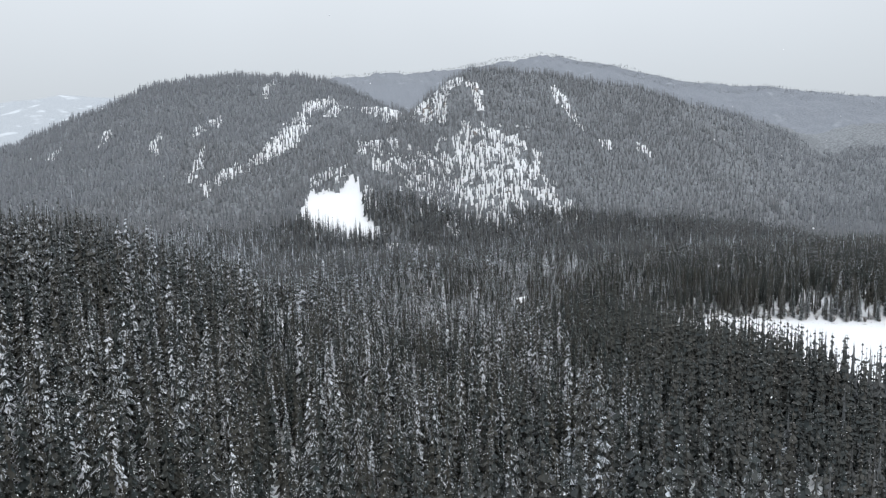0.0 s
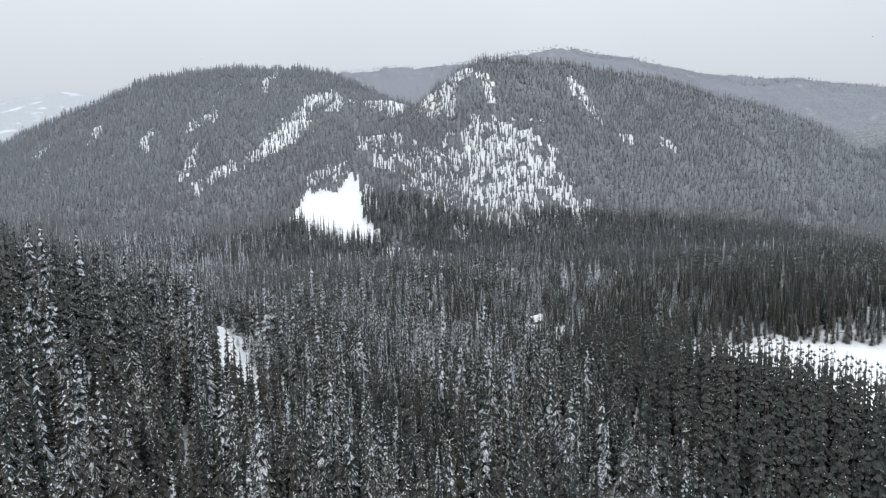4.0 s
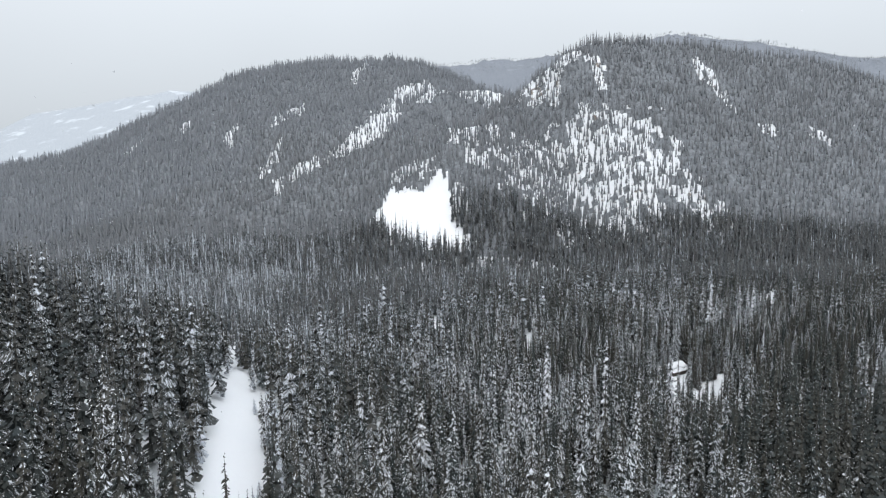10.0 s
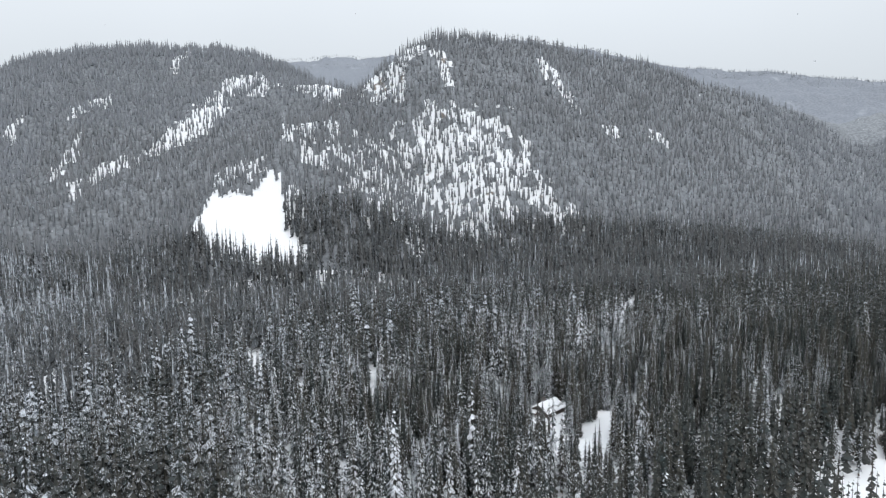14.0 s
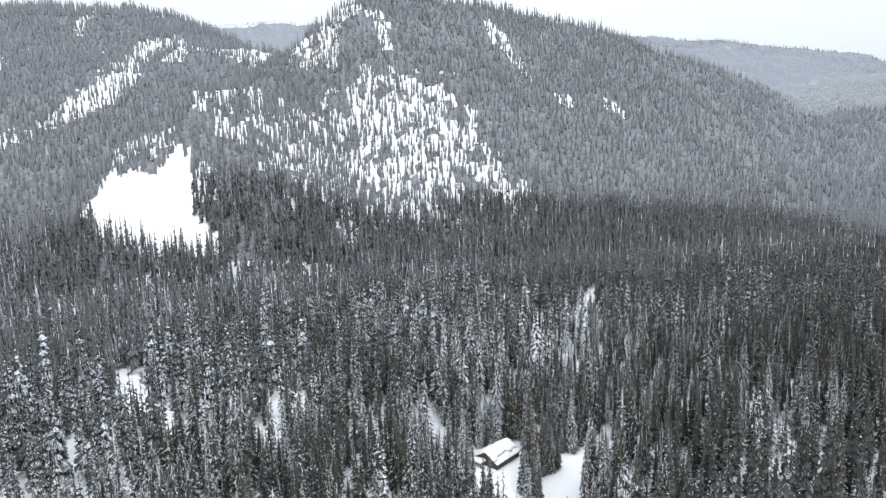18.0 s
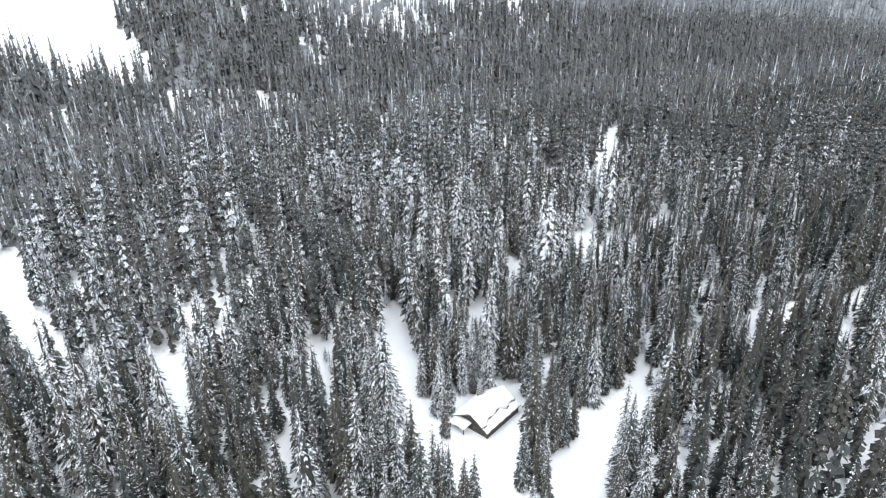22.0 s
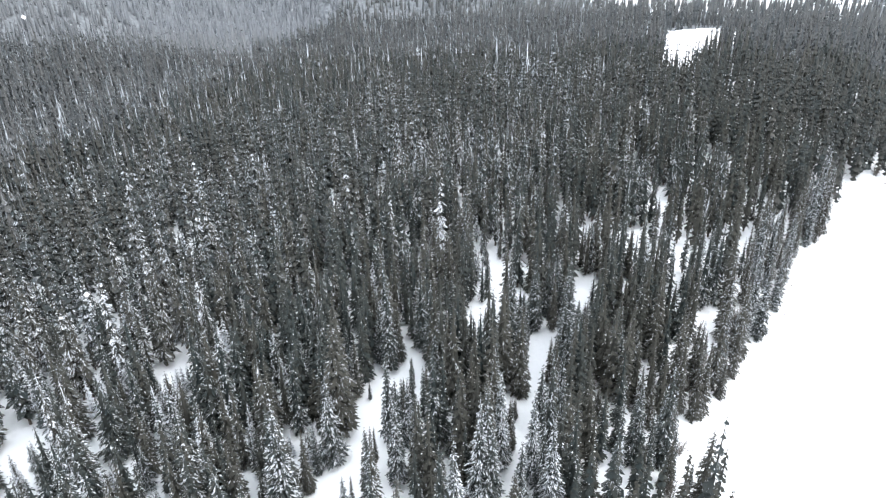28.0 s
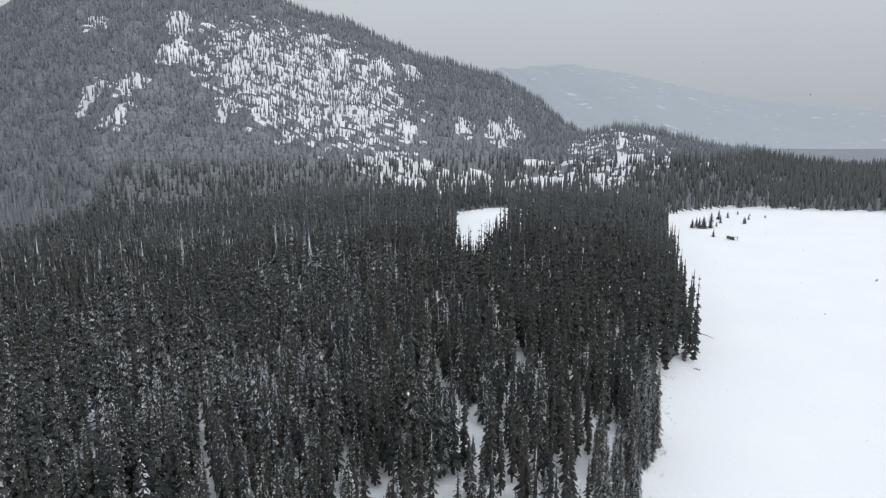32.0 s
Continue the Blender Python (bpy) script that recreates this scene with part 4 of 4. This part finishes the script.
# Young trees in the cabin yard and on the lake's far end.
for x1, y1, size in ((87, 356, 1.35), (89, 354, 1.24), (91.5, 353, 1.06), (94, 353, 1.21), (96.3, 351, 1.0), (98, 349.3, 0.88), (100, 348.6, 0.73), (101.6, 349, 0.73), (110, 351, 0.79), (112, 350.4, 0.79), (114, 352, 0.7), (112.2, 347.6, 0.6),
                     (118, 357, 0.73), (121, 359.5, 0.85), (123, 346, 1.03), (127, 341, 1.03), (136, 367, 0.64), (102, 377, 0.79), (105, 376, 0.73), (103.6, 378.5, 0.85), (96, 390.5, 0.61), (114, 379, 0.64), (61, 365, 1.1), (63, 366, 0.82), (39, 392, 1.0), (206, 325, 0.35), (209, 322, 0.30)):
    planted(SINGLE[(int(x1) + 1) % 9], x1, y1, size, r)
for x1, y1, size in ((638, 125, 0.75), (637, 120, 0.9), (635, 117, 0.85), (641, 115, 0.95), (644, 119, 0.8), (638, 111, 0.9), (646, 112, 0.7), (600, 127, 0.55), (645, 103, 0.4), (661, 92, 0.6), (668, 96, 0.85),
                     (689, 72, 0.6), (657, 75, 0.62), (659, 73, 0.5), (678, 60, 0.45), (700, 47, 0.3), (689, 40, 0.35), (680, 84, 0.9), (709, 53, 0.4)):
    planted(young, x1, y1, size * 0.62, r, 1.8)
for t in SINGLE + [young]:
    for o in (*t.children_recursive, t):
        bpy.data.objects.remove(o)


# ---- the cabin ----
def box(bm, x0, x1, y0, y1, z0, z1, bevel=0.0):
    """A block between two corners."""
    got = bmesh.ops.create_cube(bm, size=1.0, matrix=Matrix.Translation(((x0 + x1) / 2, (y0 + y1) / 2, (z0 + z1) / 2)) @ Matrix.Diagonal((x1 - x0, y1 - y0, z1 - z0, 1)))
    if bevel:
        edges = {e for q in got["verts"] for e in q.link_edges}
        bmesh.ops.bevel(bm, geom=list(edges), offset=bevel, segments=2, affect="EDGES", profile=0.7)
    return bm


def tube(bm, a, b, rad, rad2=None, n=8):
    """A round bar from a to b."""
    a, b = Vector(a), Vector(b)
    m = Matrix.Translation((a + b) / 2) @ (b - a).to_track_quat("Z", "Y").to_matrix().to_4x4()
    bmesh.ops.create_cone(bm, cap_ends=True, segments=n, radius1=rad, radius2=rad if rad2 is None else rad2, depth=(b - a).length, matrix=m)
    return bm


def wood_material(name, low, high, scale):
    m, nd, ln, b = material(name, 0.8)
    co = nd.new("ShaderNodeTexCoord")
    mp = node(nd, "ShaderNodeMapping")
    mp.inputs["Scale"].default_value = scale
    ln.new(co.outputs["Object"], mp.inputs["Vector"])
    n = node(nd, "ShaderNodeTexNoise", Scale=6.0, Detail=6.0, Distortion=0.6)
    ln.new(mp.outputs[0], n.inputs["Vector"])
    info = nd.new("ShaderNodeObjectInfo")
    tone = mix_of(nd, ln, n.outputs["Fac"], low, high)
    ln.new(mix_of(nd, ln, math_of(nd, ln, "MULTIPLY", info.outputs["Random"], 0.5), tone, low), b.inputs["Base Color"])
    bump = node(nd, "ShaderNodeBump", Strength=0.4, Distance=0.02)
    ln.new(n.outputs["Fac"], bump.inputs["Height"])
    ln.new(bump.outputs[0], b.inputs["Normal"])
    return m


LOG = wood_material("weathered_log", (0.058, 0.050, 0.046), (0.165, 0.145, 0.132), (0.4, 3, 3))
BOARD = wood_material("weathered_board", (0.08, 0.07, 0.064), (0.24, 0.21, 0.19), (0.5, 4, 4))
RED_PAINT = wood_material("faded_red_paint", (0.13, 0.055, 0.05), (0.22, 0.10, 0.092), (1, 1, 1))
GLASS, nd, ln, b = material("dark_window_glass", 0.08)
b.inputs["Base Color"].default_value = (0.02, 0.022, 0.025, 1)
b.inputs["Specular IOR Level"].default_value = 0.6

CW, CL, EAVE, RIDGE_Z = 7.2, 9.4, 2.6, 4.7
base = float(height(110.0, 367.0)) - 0.75
cabin = tagged(empty("log_cabin", 109.0, 362.9, base, 31.0), "small weathered log cabin under a thick slab of roof snow", "cabin")
cabin.scale = (0.9, 0.9, 0.9)
n_log = 10
step = EAVE / n_log


def log_mesh(length):
    bm = bmesh.new()
    tube(bm, (0, 0, 0), (length, 0, 0), step * 0.54, n=10)
    for q in bm.verts:
        q.co.y += 0.012 * math.sin(q.co.x * 1.7)
    me = bpy.data.meshes.new("log")
    bm.to_mesh(me)
    bm.free()
    me.materials.append(LOG)
    return me


LONG, SHORT = log_mesh(CL + 0.5), log_mesh(CW + 0.5)
for name, is_long, off in (("front_wall", True, 0.0), ("back_wall", True, CW), ("gable_wall", False, 0.0), ("far_gable_wall", False, CL)):
    bm = bmesh.new()
    if is_long:
        box(bm, 0, CL, off - 0.06, off + 0.06, -0.3, EAVE)
    else:
        vs = [bm.verts.new((off + sx, yy, zz)) for sx in (-0.06, 0.06) for yy, zz in ((0, -0.3), (CW, -0.3), (CW, EAVE), (CW / 2, RIDGE_Z - 0.1), (0, EAVE))]
        bm.faces.new(vs[4::-1]), bm.faces.new(vs[5:])
        for j in range(5):
            bm.faces.new((vs[j], vs[(j + 1) % 5], vs[5 + (j + 1) % 5], vs[5 + j]))
    wall = part(name, bm, LOG, cabin)
    for k in range(n_log):
        ob = new("log", LONG if is_long else SHORT)
        ob.parent = wall
        if is_long:
            ob.matrix_local = pose(-0.25, off, (k + 0.5) * step)
        else:
            ob.matrix_local = pose(off, -0.25, (k + 0.5) * step + step * 0.5, 0, 0, 90)
    if not is_long:
        for k in range(6):
            zz = EAVE + (k + 0.5) * (RIDGE_Z - 0.25 - EAVE) / 6
            half = CW / 2 * (1 - (zz - EAVE) / (RIDGE_Z - EAVE)) - 0.05
            bm = bmesh.new()
            tube(bm, (off, CW / 2 - half, zz), (off, CW / 2 + half, zz), 0.14, n=8)
            part("gable_log", bm, LOG, wall)
# roof boards, snow on both slopes, the broken slab edge
slope = math.atan2(RIDGE_Z - EAVE, CW / 2)
over, cs, sn = 0.55, math.cos(slope), math.sin(slope)
run = (CW / 2) / cs + over
for name, sgn in (("front_roof", 1), ("back_roof", -1)):
    bm = bmesh.new()
    k = 14
    for j in range(k):
        a0, a1 = -0.6 + (CL + 1.2) * j / k + 0.01, -0.6 + (CL + 1.2) * (j + 1) / k - 0.01
        box(bm, a0, a1, 0.0, run, 0.0, 0.05 + 0.01 * (j % 2))
    roof = part(name, bm, BOARD, cabin)
    roof.matrix_local = Matrix.Translation((0, CW / 2, RIDGE_Z)) @ (pose(0, 0, 0, -math.degrees(slope)) if sgn < 0 else pose(0, 0, 0, -math.degrees(slope), 0, 180) @ Matrix.Translation((-CL, 0, 0)))
rr = random.Random(3)


def snow_slab(length, depth_fn, thick, along=44, down=16, start_fn=lambda q: 0.0):
    """A pillow of snow on a slope: x along, y down the slope, rounded and uneven at its rim."""
    bm = bmesh.new()
    top, low = [], []
    for i in range(along + 1):
        x0 = length * i / along
        begin = start_fn(x0)
        reach = depth_fn(x0) - begin
        row, rowb = [], []
        for j in range(down + 1):
            y0 = begin + reach * j / down
            rim = min(1.0, 3.2 * min(i / along, 1 - i / along) * 2 + 0.12, 6 * (1 - j / down) + 0.25)
            z0 = thick * rim ** 0.5 * (1 + 0.10 * math.sin(x0 * 2.1 + y0) + 0.08 * math.sin(y0 * 3.3 + x0 * 0.7))
            row.append(bm.verts.new((x0, y0, z0)))
            rowb.append(bm.verts.new((x0, y0, 0.0)))
        top.append(row), low.append(rowb)
    for i in range(along):
        for j in range(down):
            bm.faces.new((top[i][j], top[i + 1][j], top[i + 1][j + 1], top[i][j + 1]))
        bm.faces.new((top[i][down], top[i + 1][down], low[i + 1][down], low[i][down]))
        bm.faces.new((top[i + 1][0], top[i][0], low[i][0], low[i + 1][0]))
    for j in range(down):
        bm.faces.new((top[0][j], top[0][j + 1], low[0][j + 1], low[0][j]))
        bm.faces.new((top[along][j + 1], top[along][j], low[along][j], low[along][j + 1]))
    for q in bm.faces:
        q.smooth = True
    return bm


front_frame = Matrix(((1, 0, 0, -0.6), (0, -cs, -sn, CW / 2), (0, -sn, cs, RIDGE_Z + 0.06), (0, 0, 0, 1)))
back_frame = Matrix(((-1, 0, 0, CL + 0.6), (0, cs, sn, CW / 2), (0, -sn, cs, RIDGE_Z + 0.06), (0, 0, 0, 1)))
def slab_edge(q):
    return run * (0.60 + 0.05 * math.sin(q * 1.9) + 0.07 * math.sin(q * 0.8 + 1) + 0.015 * math.sin(q * 7))


s1 = part("roof_snow", snow_slab(CL + 1.2, lambda q: run * 0.985 + 0.05 * math.sin(q * 3), 0.17, start_fn=lambda q: slab_edge(q) + 0.22 + 0.10 * math.sin(q * 2.7)), SNOW, cabin, "thin snow left on the lower roof")
s1.matrix_local = front_frame
s2 = part("snow_slab", snow_slab(CL + 1.2, slab_edge, 0.5), SNOW, cabin, "thick snow slab broken off along its lower edge")
s2.matrix_local = front_frame
s3 = part("roof_snow", snow_slab(CL + 1.2, lambda q: run * 1.02 + 0.08 * math.sin(q * 2.3), 0.55), SNOW, cabin, "thick snow pillow on the roof")
s3.matrix_local = back_frame
for sgn in (-1, 1):
    for end in (-0.6, CL + 0.54):
        bm = bmesh.new()
        box(bm, end, end + 0.06, 0.0, run, -0.14, 0.10)
        ob = part("barge_board", bm, BOARD, cabin)
        ob.matrix_local = Matrix(((1, 0, 0, 0), (0, sgn * cs, sgn * sn, CW / 2), (0, -sn, cs, RIDGE_Z), (0, 0, 0, 1)))
bm = bmesh.new()
box(bm, -0.20, -0.11, 4.35, 5.25, 0.1, 2.0, 0.015)
door = part("door", bm, RED_PAINT, cabin, "faded red plank door in the gable wall")
bm = bmesh.new()
tube(bm, (-0.25, 4.5, 1.05), (-0.25, 4.5, 1.2), 0.02)
part("handle", bm, BARK, door)
bm = bmesh.new()
for y0, y1, z0, z1 in ((2.0, 3.1, 1.05, 1.13), (2.0, 3.1, 1.87, 1.95), (2.0, 2.08, 1.13, 1.87), (3.02, 3.1, 1.13, 1.87), (2.52, 2.58, 1.13, 1.87)):
    box(bm, -0.24, -0.12, y0, y1, z0, z1)
win = part("window_frame", bm, BOARD, cabin)
bm = bmesh.new()
box(bm, -0.19, -0.17, 2.08, 3.02, 1.13, 1.87)
part("pane", bm, GLASS, win)
bm = bmesh.new()
for j in range(7):
    box(bm, -2.3, -0.1, 3.7 + 0.5 * j, 4.18 + 0.5 * j, 2.28, 2.33)
part("porch_roof", bm, BOARD, cabin, "boarded porch roof before the gable wall")
ob = part("porch_snow", snow_slab(3.7, lambda q: 2.35 + 0.08 * math.sin(q * 3), 0.38, 20, 10), SNOW, cabin)
ob.matrix_local = Matrix(((0, -1, 0, -0.05), (1, 0, 0, 3.6), (0, 0, 1, 2.34), (0, 0, 0, 1)))
for y0 in (3.85, 7.0):
    bm = bmesh.new()
    box(bm, -2.2, -2.04, y0 - 0.08, y0 + 0.08, -0.3, 2.28, 0.02)
    part("porch_post", bm, LOG, cabin)
bm = bmesh.new()
for y0 in (0.0, 1.5):
    box(bm, y0, y0 + 0.1, -0.05, 0.03, 0, 1.9)
rack = part("roof_rack", bm, BOARD, cabin, "grey slatted wooden rack poking out of the roof snow")
rack.matrix_local = pose(5.6, CW - 0.5, 3.3, -12, 0, -20)
for k in range(4):
    bm = bmesh.new()
    box(bm, -0.04, 1.64, -0.10, -0.05, 0.42 + 0.38 * k, 0.64 + 0.38 * k)
    part("slat", bm, BOARD, rack)


# ---- on the lake and along the shore ----
shelter = tagged(empty("lake_shelter", 586.5, 117.0, 0.0, 25.0), "low open wooden shelter with a snowy roof on the lake", "shelter")
for sx in (0.0, 5.6):
    for sy in (0.0, 3.2):
        bm = bmesh.new()
        box(bm, sx - 0.12, sx + 0.12, sy - 0.12, sy + 0.12, -0.2, 2.1, 0.02)
        part("post", bm, LOG, shelter)
bm = bmesh.new()
box(bm, -0.6, 6.2, -0.5, 3.7, 2.1, 2.35, 0.03)
part("roof_deck", bm, BOARD, shelter)
bm = snow_slab(6.9, lambda q: 4.3, 0.5, 24, 14)
ob = part("roof_snow", bm, SNOW, shelter)
ob.matrix_local = pose(-0.65, -0.55, 2.36)
bm = bmesh.new()
box(bm, -0.1, 5.7, 3.1, 3.2, 0.6, 2.1, 0.02)
part("back_panel", bm, BOARD, shelter)
bm = bmesh.new()
box(bm, 0.8, 4.8, 1.2, 1.9, -0.1, 0.55, 0.05)
part("bench", bm, LOG, shelter)


def fallen(name, label, a, b, rad, r, stubs=7):
    """A dead trunk with broken stubs, lying on the snow."""
    a, b = Vector(a), Vector(b)
    ob = tagged(empty(name, *a), label, "log")
    bm = bmesh.new()
    tube(bm, (0, 0, 0), b - a, rad, rad * 0.35, 8)
    part("trunk", bm, BARK, ob)
    for k in range(stubs):
        p = (b - a) * r.uniform(0.2, 0.95)
        bm = bmesh.new()
        tube(bm, p, p + Vector((r.uniform(-0.8, 0.8), r.uniform(-0.8, 0.8), r.uniform(0.1, 0.7))), rad * 0.25, rad * 0.06, 5)
        part("branch_stub", bm, BARK, ob)
    return ob


r = random.Random(12)
fallen("fallen_trunk", "thin bare dead trunk leaning out over the lake snow", (396.5, 233, 1.0), (388.6, 228.4, 0.25), 0.16, r)
fallen("fallen_trunk", "dark dead trunk lying on the snowy shore", (363.5, 250.6, 0.3), (359.0, 247.2, 0.15), 0.2, r)
fallen("fallen_trunk", "dead trunk lying across a gap in the shore trees", (240, 321.5, float(height(240, 321.5)) + 0.3), (250, 318.5, float(height(250, 318.5)) + 0.5), 0.15, r)
heap = tagged(empty("log_heap", -76, 408, float(height(-76, 408))), "dark heap of logs and brush on the snowed-in road", "log pile")
for k in range(9):
    bm = bmesh.new()
    y0 = -1.6 + 0.55 * (k % 5) + 0.2 * (k // 5)
    tube(bm, (-2.2 + r.uniform(-0.3, 0.3), y0, 0.25 + 0.4 * (k // 5)), (2.2 + r.uniform(-0.4, 0.4), y0 + r.uniform(-0.3, 0.3), 0.3 + 0.42 * (k // 5)), 0.24, 0.18, 8)
    part("log", bm, LOG, heap)
for k in range(3):
    bm = bmesh.new()
    tube(bm, (0.5 * k, 0.3, 0.6), (1.2 + 0.6 * k, 0.8 - 0.5 * k, 1.9), 0.07, 0.02, 6)
    part("branch", bm, BARK, heap)

# Bare willow bushes along the bank.
WILLOW = wood_material("willow_twigs", (0.085, 0.07, 0.058), (0.26, 0.24, 0.23), (2, 2, 0.6))


def twig(v, f, a, b, w):
    """A thin three-sided stick."""
    a, b = Vector(a), Vector(b)
    side = (b - a).orthogonal().normalized()
    other = (b - a).cross(side).normalized()
    k = len(v)
    for q in (0.0, 2.1, 4.2):
        v.append(a + w * (math.cos(q) * side + math.sin(q) * other))
    v.append(b)
    f.extend([(k, k + 1, k + 3), (k + 1, k + 2, k + 3), (k + 2, k, k + 3)])


r = random.Random(31)
WILLOWS = []
for k in range(4):
    v, f = [], []
    for _ in range(30):
        a, lean, length = r.uniform(0, 6.28), r.uniform(0.05, 0.55), r.uniform(2.6, 4.8)
        d = Vector((math.cos(a) * math.sin(lean), math.sin(a) * math.sin(lean), math.cos(lean)))
        foot = Vector((r.uniform(-0.5, 0.5), r.uniform(-0.5, 0.5), -0.2))
        twig(v, f, foot, foot + d * length, 0.045)
        for _ in range(7):
            p = foot + d * length * r.uniform(0.3, 0.95)
            e = (d + Vector((r.uniform(-0.7, 0.7), r.uniform(-0.7, 0.7), r.uniform(0, 0.3)))).normalized()
            twig(v, f, p, p + e * r.uniform(0.7, 1.5), 0.022)
    WILLOWS.append(tagged(new("willow_bush", mesh_of("willow_bush", v, f, [WILLOW])), "bare grey-brown willow bush on the snowy bank", "bush", "willow bushes along the lake shore"))
line = np.array(SHORE[5:16], float)
leg = np.r_[0, np.cumsum(np.hypot(*np.diff(line, axis=0).T))]
for k in range(64):
    u = r.uniform(0, leg[-1])
    x1, y1 = float(np.interp(u, leg, line[:, 0])) + 0.4, float(np.interp(u, leg, line[:, 1])) + r.uniform(0.8, 6.5)
    ob = copy_thing(WILLOWS[k % 4], pose(x1, y1, float(height(x1, y1)), 0, 0, r.uniform(0, 360)))
    size = r.uniform(0.6, 1.15)
    ob.scale = (size, size, size)
for ob in WILLOWS:
    bpy.data.objects.remove(ob)

# Twigs and drift edges where the ice meets the bank.
tv, tf = [], []
rr2 = np.random.RandomState(5)
line = np.array(SHORE[6:16], float)
leg = np.r_[0, np.cumsum(np.hypot(*np.diff(line, axis=0).T))]
for k in range(760):
    u = rr2.uniform(0, leg[-1])
    p = np.array([np.interp(u, leg, line[:, 0]) - 0.2 + rr2.normal(0, 0.9), np.interp(u, leg, line[:, 1]) - 0.9 + rr2.normal(0, 0.8)])
    a, length, w = rr2.uniform(0, 6.28), rr2.uniform(0.3, 1.1), 0.022
    z = float(height(*p))
    d = np.array([np.cos(a), np.sin(a)]) * length
    n = np.array([-d[1], d[0]]) / length * w
    k0 = len(tv)
    tip = p + d
    tv += [(p[0] - n[0], p[1] - n[1], z - 0.05), (p[0] + n[0], p[1] + n[1], z - 0.05), (p[0], p[1], z + 0.08), (tip[0], tip[1], z + rr2.uniform(0.02, 0.5))]
    tf += [(k0, k0 + 1, k0 + 3), (k0 + 1, k0 + 2, k0 + 3), (k0 + 2, k0, k0 + 3)]
tagged(new("shore_twigs", mesh_of("shore_twigs", tv, tf, [BARK])), "thin dead twigs sticking out of the snow along the shore", "twigs", kind="stuff")


def ski_track(pts, wide):
    """A shallow pair of ridges pressed into the snow."""
    v, f = [], []
    c = np.array(pts, float)
    leg = np.r_[0, np.cumsum(np.hypot(*np.diff(c, axis=0).T))]
    us = np.arange(0, leg[-1], 1.0)
    px, py = np.interp(us, leg, c[:, 0]), np.interp(us, leg, c[:, 1])
    nx, ny = -np.gradient(py), np.gradient(px)
    for side in (-wide, wide):
        for k in range(len(us)):
            x0, y0 = px[k] + side * nx[k], py[k] + side * ny[k]
            z0 = float(height(x0, y0))
            k0 = len(v)
            v += [(x0 - 0.14 * nx[k], y0 - 0.14 * ny[k], z0 - 0.02), (x0, y0, z0 + 0.07 + 0.02 * math.sin(k * 1.3)), (x0 + 0.14 * nx[k], y0 + 0.14 * ny[k], z0 - 0.02)]
            if k:
                f += [(k0 - 3, k0, k0 - 2), (k0, k0 + 1, k0 - 2), (k0 - 2, k0 + 1, k0 - 1), (k0 + 1, k0 + 2, k0 - 1)]
    return v, f


for pts in ([(330, 262), (277, 290.6), (254, 299), (247, 301.6), (241, 302), (232, 305.8), (215, 314)], [(224, 371), (210, 373), (196, 376), (183, 374), (168, 371), (150, 365), (136, 360), (124, 352), (114, 345)]):
    v, f = ski_track(pts, 0.35)
    tagged(new("ski_track", mesh_of("ski_track", v, f, [SNOW])), "faint ski track pressed into the fresh snow", "track", kind="stuff")

# Falling snow: small flakes all through the air over the valley.
r3 = np.random.RandomState(21)
n = 26000
fx, fy = r3.uniform(-120, 420, n), r3.uniform(20, 620, n)
fz = r3.uniform(24, 92, n)
away, _ = near_line([(0, 0, 0), (20, 78, 0), (26, 145, 0), (41, 202, 0), (67, 259, 0), (94, 320, 0), (112, 337, 0), (137, 343, 0), (172, 339, 0)], fx, fy)
keep = away > 9
fx, fy, fz = fx[keep], fy[keep], fz[keep]
m = len(fx)
a, tip, sz = r3.uniform(0, 6.28, m), r3.uniform(-0.8, 0.8, m), r3.uniform(0.025, 0.06, m)
e1 = np.stack([np.cos(a), np.sin(a), 0 * a], 1) * sz[:, None]
e2 = np.stack([-np.sin(a) * np.sin(tip), np.cos(a) * np.sin(tip), np.cos(tip)], 1) * sz[:, None]
mid = np.stack([fx, fy, fz], 1)
v = np.stack([mid - e1, mid + e2, mid + e1, mid - e2], 1).reshape(-1, 3)
k = np.arange(m)[:, None] * 4
f = np.concatenate([k + np.array([[0, 1, 2]]), k + np.array([[0, 2, 3]])])
tagged(new("falling_snow", mesh_of("falling_snow", v, f, [SNOW])), "fine snowflakes drifting down over the valley", "snowfall", kind="stuff")
